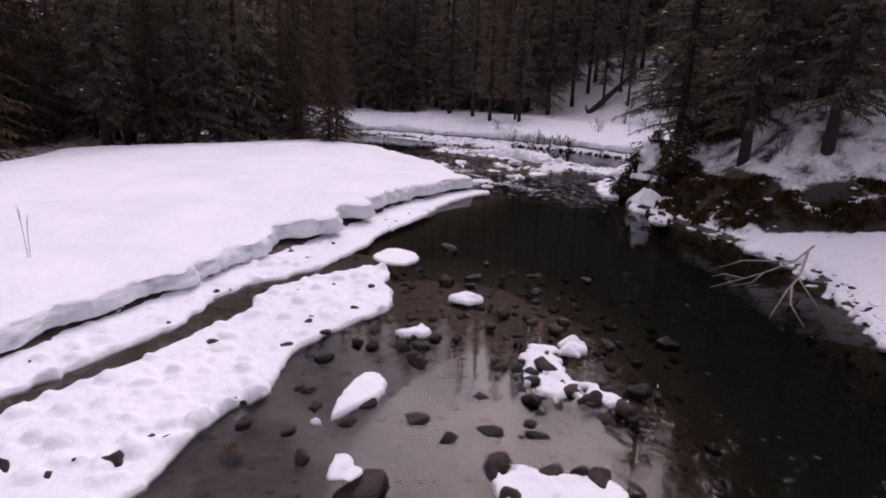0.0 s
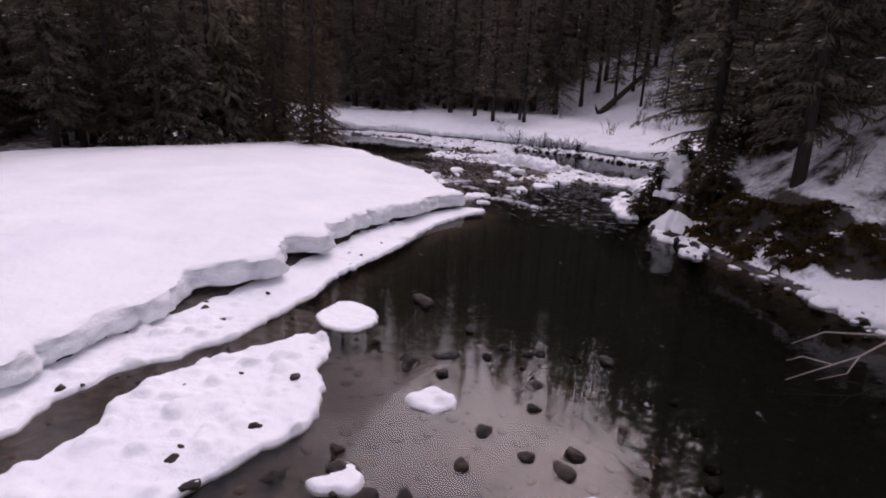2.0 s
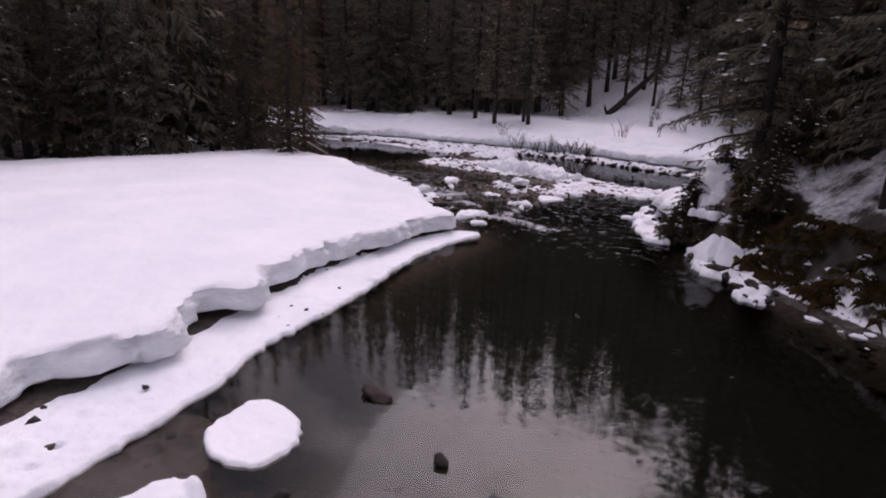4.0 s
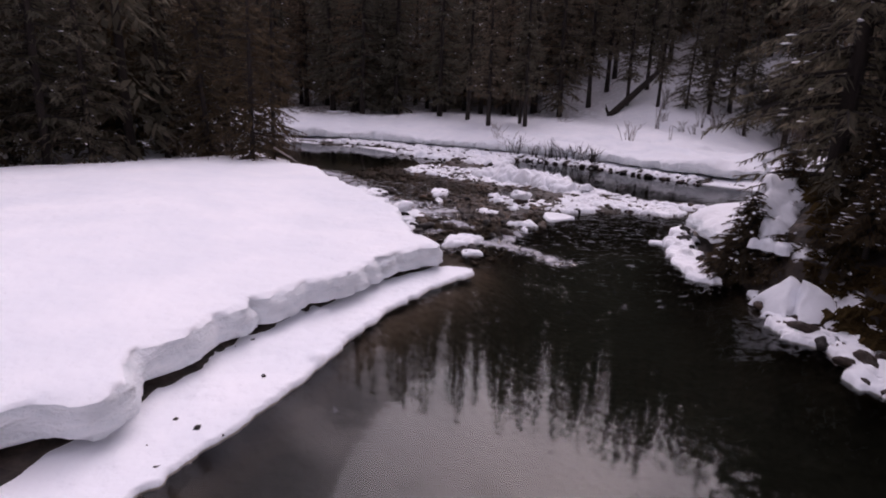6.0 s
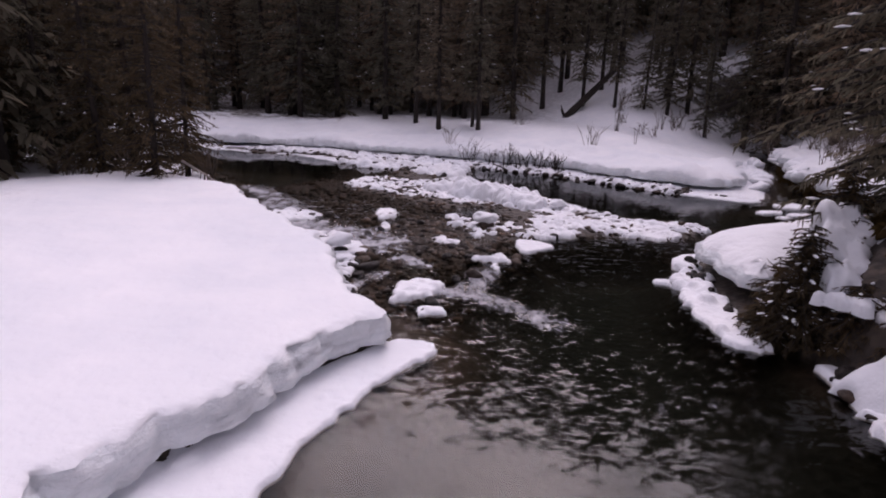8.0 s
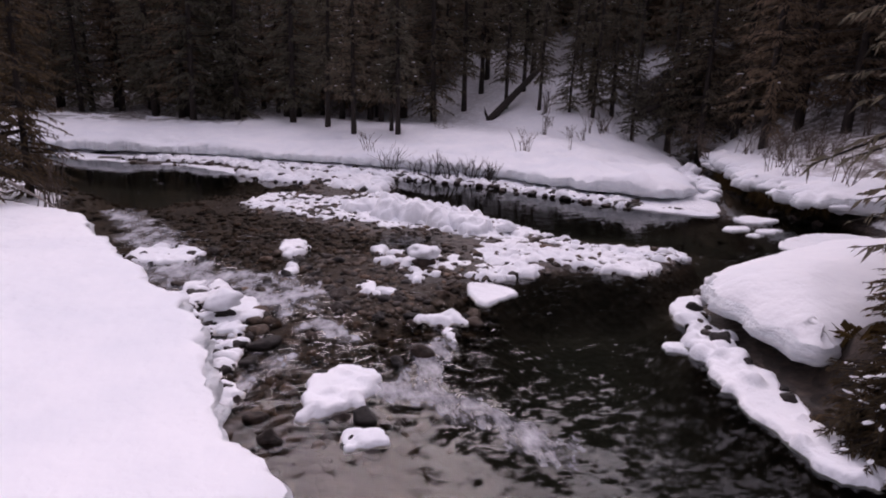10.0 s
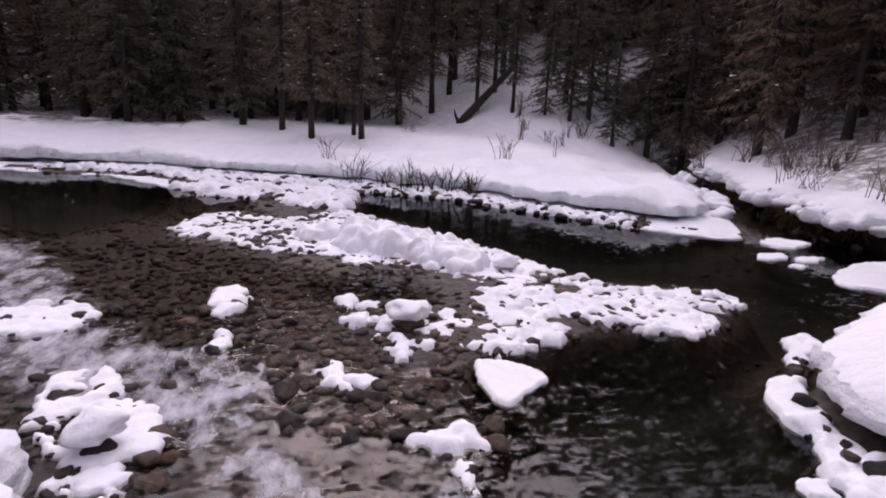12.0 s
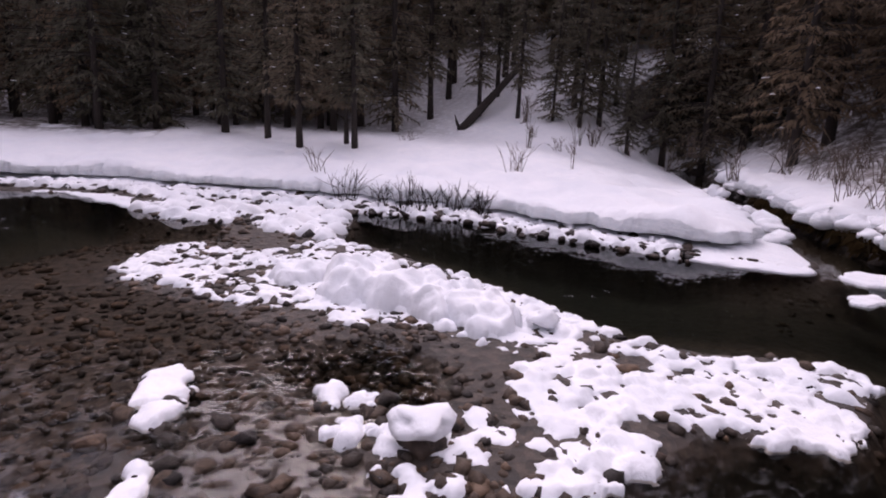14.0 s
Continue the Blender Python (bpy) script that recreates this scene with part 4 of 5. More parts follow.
# ---- stones and snow lumps ----
def lump_mesh(name, seed, mat, squash=0.7, rough=0.25, level=2, flat=False):
    """A rounded stone or lump about one metre across, its foot at z = 0."""
    bm = bmesh.new()
    bmesh.ops.create_icosphere(bm, subdivisions=level, radius=0.5)
    cutter = random.Random(int(seed * 10))
    cuts = [(Vector((cutter.uniform(-1, 1), cutter.uniform(-1, 1), cutter.uniform(-0.6, 1))).normalized(), cutter.uniform(0.30, 0.40)) for _ in range(7)] if mat in (ROCK, PALE_ROCK) else []
    for v in bm.verts:
        for n, far in cuts:
            v.co -= n * max(0.0, v.co.dot(n) - far) * 0.92
        a = noise.noise(v.co * 1.7 + Vector((seed, seed * 2, 0)))
        b = noise.noise(v.co * 4.1 + Vector((0, seed, seed))) + 0.5 * noise.noise(v.co * 9.0 + Vector((seed, 0, seed)))
        v.co *= 1 + rough * a * 1.6 + rough * b * 0.5
        v.co.z *= squash
        v.co.z += 0.5 * squash * 0.55
    me = bpy.data.meshes.new(name)
    bm.to_mesh(me)
    bm.free()
    me.materials.append(mat)
    if not flat:
        me.shade_smooth()
    return me


STONES = [lump_mesh("river_stone", 3.1 + 2.3 * k, ROCK, 0.6 + 0.09 * (k % 4), 0.3, level=3) for k in range(8)]
CAPS = [lump_mesh("snow_lump", 41.0 + 3.3 * k, SNOW, 0.42 + 0.1 * (k % 3), 0.5, level=3) for k in range(8)]
rnd = random.Random(7)


def lump(name, meshes, x, y, z, size, label, category, group, stretch=1.0):
    ob = new(name, rnd.choice(meshes))
    ob.matrix_world = pose(x, y, z, 0, 0, rnd.uniform(0, 360)) @ Matrix.Diagonal((size * stretch, size, size * rnd.uniform(0.85, 1.2), 1))
    return tagged(ob, label, category, group)


def stone(x, y, size, z=None, word="dark wet rounded river stone in shallow water", group="river stones"):
    z = height_at(x, y) - 0.02 if z is None else z
    return lump("river_stone", STONES, x, y, z, size, word, "stone", group, rnd.uniform(1.0, 1.5))


def snow_lump(x, y, size, z, word="small rounded snow lump on cobbles", group="snow lumps"):
    return lump("snow_lump", CAPS, x, y, z, size, word, "snow lump", group, rnd.uniform(0.9, 1.4))


rubble = []
NEAR_STONES = [(0.2, 6.4, .42), (1.1, 6.2, .38), (0.6, 6.0, .28), (-1.2, 6.6, .26), (-0.7, 6.25, .24), (-1.4, 7.0, .22), (-1.55, 7.05, .2), (-1.4, 6.0, .24), (-2.0, 6.1, .28), (-1.9, 5.6, .36), (-1.1, 5.5, .26), (1.4, 8.1, .3),
               (2.7, 6.6, .36), (2.6, 7.0, .3), (0.45, 14.8, .5), (0.4, 12.2, .5), (1.05, 12.4, .42), (1.0, 11.8, .3), (1.1, 5.4, .26), (1.2, 5.65, .36), (-1.4, 8.0, .3), (0.0, 8.1, .24), (3.4, 7.4, .4), (4.4, 9.2, .42)]
MID_STONES = [(1.6, 10.3, .36), (1.3, 9.6, .3), (2.5, 9.6, .4), (2.1, 9.8, .26), (0.7, 9.0, .26), (-0.2, 8.5, .3), (0.1, 8.0, .3), (-0.8, 9.2, .32), (-1.0, 8.6, .32), (-0.7, 8.5, .3), (0.1, 8.6, .36), (1.4, 8.0, .36),
              (2.7, 9.9, .3), (3.3, 9.0, .34), (2.3, 10.9, .24), (-0.2, 9.7, .2), (2.4, 11.6, .34), (3.7, 12.5, .36), (2.4, 12.6, .24), (2.0, 12.8, .24), (1.4, 13.4, .22), (-0.2, 12.7, .2), (2.6, 12.7, .26), (1.7, 12.4, .22)]
for x, y, s in NEAR_STONES + MID_STONES:
    s = s * 0.78
    h = height_at(x, y)
    ob = stone(x, y, s, z=max(h - 0.02, 0.05 - 0.42 * s))
for x, y, s in [(-2.1, 8.3, .4), (-2.0, 9.3, .34), (-3.3, 8.3, .38), (-2.2, 6.6, .3), (-3.1, 5.2, .42), (-2.7, 5.6, .4), (-4.2, 5.0, .36), (-3.0, 7.4, .24), (-2.9, 9.9, .22), (-1.6, 8.9, .3), (-1.3, 10.0, .34), (-4.4, 8.9, .3)]:
    stone(x, y, s * 0.55, z=0.0, word="grey stone poking out of the snow shelf", group="shelf stones")
for x, y, s in [(2.05, 8.0, .34), (1.85, 7.75, .3), (1.65, 7.9, .26), (2.35, 7.3, .26), (2.65, 7.1, .3), (3.0, 6.85, .34), (2.9, 7.35, .24), (1.3, 5.0, .3), (1.6, 4.9, .26), (1.15, 5.5, .3), (1.75, 5.4, .28), (2.3, 5.35, .26), (-0.05, 9.35, .3), (0.3, 8.95, .26), (-0.5, 6.7, .24)]:
    stone(x, y, s, z=-0.06, word="dark stone half buried in a snow patch", group="patch stones")
for k in range(120):
    x, y = rnd.gauss(2.3, 0.75), rnd.gauss(6.7, 0.95)
    if 0.6 < x < 4.2 and 4.4 < y < 9.2:
        lump("pebble", STONES, x, y, -0.09 + rnd.uniform(-0.03, 0.04), 0.08 + 0.14 * rnd.random() ** 1.5, "small wet brown stone in the still shallows", "stone", "shallow stones", rnd.uniform(1.0, 1.5))
sunken = []
for k in range(90):
    x, y = rnd.uniform(-1.8, 4.6), rnd.uniform(8.2, 13.2)
    sunken.append((x, y, -0.17 + rnd.uniform(-0.03, 0.05), 0.10 + 0.16 * rnd.random() ** 1.5))
shelf_gravel = []
for k in range(60):
    x, y = rnd.uniform(-5.5, -0.5), rnd.uniform(3, 21)
    p = np.array([(x, y)])
    if inside(np.array(SHELF_A), p)[0] or inside(np.array(SHELF_B), p)[0] and not inside(np.array(LEFT_SLAB), p)[0]:
        shelf_gravel.append((x, y, rnd.uniform(0.01, 0.08), 0.06 + 0.14 * rnd.random() ** 2))
stone(-0.27, 5.0, 0.6, z=-0.1, word="dark boulder with a cap of snow, in the shallows")
snow_lump(-0.5, 5.02, 0.34, 0.17, "cap of snow on a dark boulder")
for x, y, s in [(0.6, 28.7, .5), (1.8, 30.9, .4), (0.4, 28.1, .36), (1.8, 27.3, .3), (3.0, 28.0, .5), (2.0, 26.3, .4), (0.7, 26.5, .36), (2.6, 27.8, .3), (1.3, 31.7, .36), (1.8, 30.2, .5), (2.5, 29.7, .4), (3.1, 29.6, .4), (3.3, 31.6, .36), (2.7, 30.6, .44), (3.0, 30.5, .4), (3.5, 30.5, .36), (1.6, 33.9, .4), (-1.2, 34.7, .4), (1.9, 33.4, .36), (3.3, 32.5, .36), (2.9, 33.9, .36), (-0.6, 28.9, .4), (-0.2, 30.0, .55), (0.1, 27.9, .4), (0.2, 27.2, .36), (0.1, 26.6, .36), (-2.7, 34.3, .4), (-2.9, 33.9, .36), (0.9, 26.0, .4), (1.3, 29.0, .3)]:
    stone(x, y, s * 0.75, z=-0.07, word="brown river cobble breaking the riffle", group="riffle stones")
RIFFLE_COBBLES = [lump_mesh("cobble", 151 + 2.3 * k, PALE_ROCK, 0.62 + 0.08 * (k % 3), 0.5, level=2, flat=k % 2 == 0) for k in range(9)]
for k in range(210):
    x, y = rnd.uniform(0.2, 4.6), rnd.uniform(28.6, 34.8)
    q = 0.13 + 0.21 * rnd.random() ** 1.8
    if noise.noise((x * 0.7, y * 0.7, 4.4)) > -0.18:
        lump("cobble", RIFFLE_COBBLES, x, y, -0.11 + rnd.uniform(-0.03, 0.04), q, "wet brown cobble of the shallow riffle", "stone", "riffle cobbles", rnd.uniform(1.0, 1.5))
snow_lump(-0.2, 30.0, 0.52, 0.22, "round snow cap on a shore boulder")
stone(3.87, 32.75, 0.56, z=-0.02, word="boulder under a thick snow cap on the bar")
snow_lump(3.87, 32.75, 0.66, 0.30, "thick rounded snow cap on a boulder")
snow_lump(6.95, 35.85, 0.55, 0.2, "pointed snow cone on the bar")
TOE = spline([(-9, 55.6), (-4.5, 54.3), (0, 51.8), (3.6, 49.7), (6, 47.9), (8, 47), (9.4, 45.4), (11, 43.6), (12.4, 41.8), (13.6, 40.2)], 0.22, False)
for x, y in np.concatenate([TOE, TOE + (0.2, 0.25), TOE + (0.45, 0.5), TOE + (0.65, 0.75), TOE + (-0.25, -0.3), TOE + (-0.5, -0.6)]):
    x, y = x + rnd.uniform(-0.3, 0.4), y + rnd.uniform(-0.5, 0.35)
    s = 0.14 + 0.30 * rnd.random() ** 1.6
    rubble.append((x, y, 0.0, s))
snow_sheet("shore_snow", [np.concatenate([TOE[::6] + (-0.45, -0.55), (TOE[::6] + (0.5, 0.6))[::-1]])], "broken caps of snow on the rubble below the far bank", "snow cover", cell=0.075, thick=0.07, base=0.08, rim=0.07, ragged=0.2, wave=0.4, holes=-0.12, hole_size=0.45, bumps=9, size=(0.08, 0.26), rise=0.7, show=0.3, wide=0.5, seed=77.0)


def snow_block(x, y, z, width, depth, height, turn, tip, label):
    """A slab-sided boulder plastered with snow: a skewed pyramid with softened edges."""
    bm = bmesh.new()
    foot = [bm.verts.new((sx * width / 2, sy * depth / 2, 0)) for sx, sy in ((-1, -1), (1, -0.8), (0.9, 1), (-0.9, 0.9))]
    crest = [bm.verts.new((tip[0] * width - 0.05 * width, tip[1] * depth, height)), bm.verts.new((tip[0] * width + 0.16 * width, tip[1] * depth + 0.1, height * 0.93))]
    for q in ((foot[0], foot[1], crest[1], crest[0]), (foot[1], foot[2], crest[1]), (foot[2], foot[3], crest[0], crest[1]), (foot[3], foot[0], crest[0])):
        bm.faces.new(q)
    bmesh.ops.triangulate(bm, faces=bm.faces[:])
    for _ in range(3):
        bmesh.ops.subdivide_edges(bm, edges=bm.edges[:], cuts=1, use_grid_fill=True)
    bmesh.ops.smooth_vert(bm, verts=[v for v in bm.verts if v.co.z > 0.02], factor=0.5, use_axis_x=True, use_axis_y=True, use_axis_z=True)
    for v in bm.verts:
        v.co += Vector((noise.noise(v.co * 2.5 + Vector((x, 0, 0))), noise.noise(v.co * 2.5 + Vector((0, y, 5))), noise.noise(v.co * 2.5 + Vector((9, x, 0))))) * 0.13
    bmesh.ops.recalc_face_normals(bm, faces=bm.faces[:])
    me = bpy.data.meshes.new("snow_boulder")
    bm.to_mesh(me)
    bm.free()
    me.materials.append(SNOW)
    me.shade_smooth()
    ob = new("snow_boulder", me)
    ob.matrix_world = pose(x, y, z, 0, 0, turn)
    return tagged(ob, label, "boulder", "bluff boulders")


snow_block(7.98, 22.45, 0.02, 0.95, 1.0, 0.74, 14, (0.08, 0.1), "angular boulder plastered with snow under the bluff")
snow_block(8.48, 22.05, 0.02, 1.1, 1.0, 0.74, -12, (-0.28, 0.1), "angular boulder plastered with snow under the bluff")
snow_block(9.05, 21.2, 0.05, 0.7, 0.7, 0.5, 30, (0, 0), "low snow-covered boulder under the bluff")
for k in range(26):
    x, y = rnd.uniform(7.6, 9.0), rnd.uniform(19.8, 23.4)
    stone(x, y, rnd.uniform(0.14, 0.34), z=0.04, word="dark stone on the frosted shelf", group="bluff stones")
for x, y in spline([(9.6, 30.2), (8.8, 29.5), (8.15, 28.5), (7.95, 27.4), (7.8, 26.4), (7.75, 25.4)], 0.26, False):
    if rnd.random() < 0.8:
        stone(x + rnd.uniform(-0.12, 0.2), y + rnd.uniform(-0.15, 0.15), rnd.uniform(0.12, 0.30), z=0.08, word="dark rock showing between snow dome and ice shelf", group="point rocks")
# stones under the edges of the snow patches in the riffle
for word, corners, top, lumps in PATCHES:
    if word in ("small", "lobed", "shore") and corners[0][1] > 24:
        rim = spline(corners, 0.42)
        for x, y in rim:
            if rnd.random() < 0.75:
                stone(x + rnd.uniform(-0.16, 0.16), y + rnd.uniform(-0.2, 0.1), rnd.uniform(0.12, 0.28), z=-0.05, word="dark wet cobble showing under a snow patch", group="riffle stones")



def scatter_stones(name, meshes, spots, mat, label, category):
    """Many small stones as one mesh."""
    verts, faces = [], []
    shapes = []
    for me in meshes:
        shapes.append((np.array([tuple(v.co) for v in me.vertices]), [tuple(p.vertices) for p in me.polygons]))
    total = 0
    for x, y, z, s in spots:
        v, f = shapes[rnd.randrange(len(shapes))]
        a = rnd.uniform(0, 6.28)
        c, q = math.cos(a), math.sin(a)
        t = v * (s * rnd.uniform(0.9, 1.5), s, s * rnd.uniform(0.7, 1.1))
        verts.append(np.column_stack([t[:, 0] * c - t[:, 1] * q + x, t[:, 0] * q + t[:, 1] * c + y, t[:, 2] + z]))
        faces += [tuple(total + i for i in g) for g in f]
        total += len(v)
    return mesh_object(name, np.concatenate(verts), faces, mat, label=label, category=category, kind="stuff")


PEBBLES = [lump_mesh("pebble", 71 + 1.9 * k, ROCK, 0.58, 0.5, level=1, flat=True) for k in range(6)]
spots = []
for x0, x1, y0, y1, n, lo, hi in ((-4, 5, 2, 15, 900, .06, .2), (-3.5, 5, 25.5, 37, 2600, .07, .27), (-3.5, 4.5, 26, 40, 2200, .07, .27), (-1, 11, 31, 44, 900, .1, .3), (9, 16, 35, 40, 160, .08, .25), (-9, 6, 43, 56, 700, .12, .4), (7, 11, 6, 19, 900, .06, .25), (-9, 2, 36, 47, 800, .1, .3)):
    cand = np.array([(rnd.uniform(x0, x1), rnd.uniform(y0, y1)) for _ in range(n)])
    z, sn, _, d, _ = ground_height(cand)
    for (x, y), h, dd in zip(cand, z, d):
        if -0.75 < h < 0.3 and dd > -0.4:
            spots.append((x, y, max(h - 0.02, rnd.uniform(-0.27, -0.09)) if 25 < y < 41 and x < 5 else h - 0.02, lo + (hi - lo) * rnd.random() ** 2))
scatter_stones("gravel", PEBBLES, [q for q in spots if q[1] < 24], PALE_ROCK, "loose dark wet gravel of the still shallows", "gravel")
scatter_stones("riffle_gravel", PEBBLES, [q for q in spots if q[1] >= 24], PALE_ROCK, "loose brown wet gravel and cobbles of the riffle", "gravel")
scatter_stones("shelf_gravel", PEBBLES, shelf_gravel, ROCK, "small dark stones showing through the snow shelf", "gravel")
COBBLES = [lump_mesh("cobble", 121 + 2.3 * k, ROCK, 0.72, 0.35, level=2) for k in range(7)]
scatter_stones("sunken_stones", COBBLES, sunken, PALE_ROCK, "rounded brown stones just under the still water", "stones")
scatter_stones("rubble", COBBLES, rubble + poking, ROCK, "dark cobbles and rubble along the bar and far shore", "rubble")
LUMPS = [lump_mesh("lumps", 91 + 1.9 * k, SNOW, 0.55, 0.5, level=2) for k in range(5)]


# ---- trees ----
def tube(path, radii, sides=6):
    verts, faces = [], []
    for k, (p, r) in enumerate(zip(path, radii)):
        d = (Vector(path[min(k + 1, len(path) - 1)]) - Vector(path[max(k - 1, 0)])).normalized()
        a = d.orthogonal().normalized()
        b = d.cross(a)
        for i in range(sides):
            t = 2 * math.pi * i / sides
            verts.append(tuple(Vector(p) + (a * math.cos(t) + b * math.sin(t)) * r))
    for k in range(len(path) - 1):
        for i in range(sides):
            j = (i + 1) % sides
            faces.append((k * sides + i, k * sides + j, (k + 1) * sides + j, (k + 1) * sides + i))
    faces.append(tuple(range(sides))[::-1])
    faces.append(tuple((len(path) - 1) * sides + i for i in range(sides)))
    return verts, faces


def conifer(height, spread, seed, label, bare=0.04, gap=0.5, per=7, sprays=30, blade=0.65, slim=0.085, needles=None, snow=14, trunk=0.0, group="forest conifers"):
    """A conifer: tapered trunk, drooping limbs and a crown of many small needle sprays, with bits of snow."""
    r = np.random.default_rng(seed)
    tree = tagged(new("conifer"), label, "tree", group)
    base = trunk or height * 0.008 + 0.03
    bend = r.normal(0, 0.010, 2) * height
    path = [(bend[0] * (k / 9) ** 2, bend[1] * (k / 9) ** 2, height * k / 9 - (0.4 if k == 0 else 0)) for k in range(10)]
    v, f = tube(path, [base * (1.25 if k == 0 else 1 - 0.095 * k) + 0.01 for k in range(10)], 8)
    mesh_object("trunk", v, f, BARK, tree)
    verts, faces, wood, wfaces, white = [], [], [], [], []
    z = bare * height
    while z < height * 0.985:
        u = z / height
        reach = spread * (1 - u) ** 0.7 * (0.6 + 0.4 * min(1, (u - bare) * 8 + 0.2)) + 0.12
        for b in range(per):
            if r.random() < 0.08:
                continue
            ang = 2 * math.pi * (b / per + r.uniform(0, 1))
            ln = reach * r.uniform(0.55, 1.2)
            dx, dy = math.cos(ang), math.sin(ang)
            cx, cy = bend * u ** 2
            zb = z + r.uniform(-0.5, 0.5) * gap
            drop = r.uniform(0.18, 0.5) * ln
            pts3 = [(cx + dx * ln * t, cy + dy * ln * t, zb + 0.10 * ln * t - drop * t ** 1.6) for t in (0, 0.5, 0.7, 1)]
            k0 = len(wood)
            for (px, py, pz), rad in zip((pts3[0], pts3[1], pts3[3]), (0.012 * ln + 0.010, 0.009 * ln + 0.006, 0.004)):
                wood += [(px - dy * rad, py + dx * rad, pz - rad), (px + dy * rad, py - dx * rad, pz - rad), (px, py, pz + rad)]
            wfaces += [(k0 + 3 * q + i, k0 + 3 * q + (i + 1) % 3, k0 + 3 * q + 3 + (i + 1) % 3, k0 + 3 * q + 3 + i) for q in range(2) for i in range(3)]
            for s in range(max(4, int(sprays * (ln / spread) ** 0.7 + 2))):
                t = 0.10 + 0.90 * r.random() ** 0.8
                side = r.choice((-1, 1))
                px, py = cx + dx * ln * t, cy + dy * ln * t
                pz = zb + 0.10 * ln * t - drop * t ** 1.6
                a2 = ang + side * r.uniform(0.3, 1.3)
                bl = blade * r.uniform(0.45, 1.25) * (0.55 + 0.45 * (1 - t)) * (0.55 + 0.45 * (1 - u))
                ex, ey, ez = math.cos(a2) * bl * 0.8, math.sin(a2) * bl * 0.8, -bl * r.uniform(0.2, 1.0)
                wx2, wy2 = -math.sin(a2) * bl * slim, math.cos(a2) * bl * slim
                tw = r.uniform(-0.15, 0.15) * bl
                k0 = len(verts)
                verts += [(px, py, pz), (px + ex * 0.5 + wx2, py + ey * 0.5 + wy2, pz + ez * 0.4 + tw), (px + ex, py + ey, pz + ez), (px + ex * 0.5 - wx2, py + ey * 0.5 - wy2, pz + ez * 0.4 - tw)]
                faces += [(k0, k0 + 1, k0 + 2), (k0, k0 + 2, k0 + 3)]
            if z < 16:
                white.append((pts3[2], ang, ln))
        z += gap * (1 if z < 11 else 1.9) * r.uniform(0.8, 1.2) * (1 if height > 8 else 0.6)
    mesh_object("limb_wood", wood, wfaces, BARK, tree, kind="stuff")
    mesh_object("crown", verts, faces, needles or NEEDLES, tree, shade=False, kind="stuff")
    if snow:
        sv, sf = [], []
        ball = CAPS[seed % 8]
        bv = np.array([tuple(q.co) for q in ball.vertices])
        bf = [tuple(p.vertices) for p in ball.polygons]
        for i in r.choice(len(white), min(snow, len(white)), replace=False):
            (px, py, pz), ang, ln = white[i]
            q = r.uniform(0.12, 0.4) * (0.4 + 0.2 * ln)
            t = bv * (q, q * 0.35, q * 0.28)
            c, s2 = math.cos(ang), math.sin(ang)
            k0 = len(sv)
            sv += [(a * c - b * s2 + px, a * s2 + b * c + py, e + pz - 0.02) for a, b, e in t]
            sf += [tuple(k0 + j for j in g) for g in bf]
        mesh_object("branch_snow", sv, sf, SNOW, tree, "scraps of snow on the branches", kind="stuff")
    return tree


SPRUCE_WORDS = "tall dark green spruce with drooping limbs in snowy woods"
FIR_WORDS = "dense dark fir with scraps of snow on its limbs"
LARCH_WORDS = "tall brownish conifer with a browned crown"
PROTOS = [
    conifer(22, 3.2, 1, SPRUCE_WORDS, 0.06, snow=26),
    conifer(23, 3.0, 2, LARCH_WORDS, 0.08, needles=NEEDLES_BROWN, snow=8),
    conifer(19, 2.9, 3, FIR_WORDS, 0.05, snow=44),
    conifer(24, 3.3, 4, LARCH_WORDS, 0.09, needles=NEEDLES_BROWN, snow=0),
    conifer(14, 2.5, 5, FIR_WORDS, 0.07, snow=36),
    conifer(21, 2.7, 6, SPRUCE_WORDS, 0.08, snow=22),
    conifer(24, 2.5, 7, "tall conifer with a bare lower trunk on the wooded bluff", 0.13, snow=8, trunk=0.22),
    conifer(24, 3.4, 8, SPRUCE_WORDS, 0.03, gap=0.8, per=6, sprays=11, blade=1.3, slim=0.15, snow=0),
    conifer(26, 3.2, 9, LARCH_WORDS, 0.03, gap=0.8, per=6, sprays=11, blade=1.3, slim=0.15, needles=NEEDLES_BROWN, snow=0),
    conifer(22, 2.6, 10, "tall dark spruce with fine drooping boughs by the water", 0.09, gap=0.4, per=8, sprays=38, blade=0.55, slim=0.07, snow=22, trunk=0.2),
    conifer(21, 2.9, 11, "brown-tinged conifer with boughs hanging near the snow", 0.04, gap=0.42, per=8, sprays=36, blade=0.6, slim=0.07, needles=NEEDLES_DARK, snow=6),
    conifer(16, 2.2, 12, "slim fir with a bare lower trunk on the far snow bank", 0.19, gap=0.4, per=8, sprays=24, blade=0.6, snow=36, trunk=0.17),
    conifer(21, 2.8, 13, "tall dark spruce with many snow-dusted boughs on the point", 0.03, gap=0.36, per=9, sprays=60, blade=0.42, slim=0.065, snow=130, trunk=0.2),
]
for k, p in enumerate(PROTOS):
    p.matrix_world = pose(-26 - 6 * k, 44 + 5 * (k % 2), height_at(-26 - 6 * k, 44 + 5 * (k % 2)) - 0.2)
planted = []


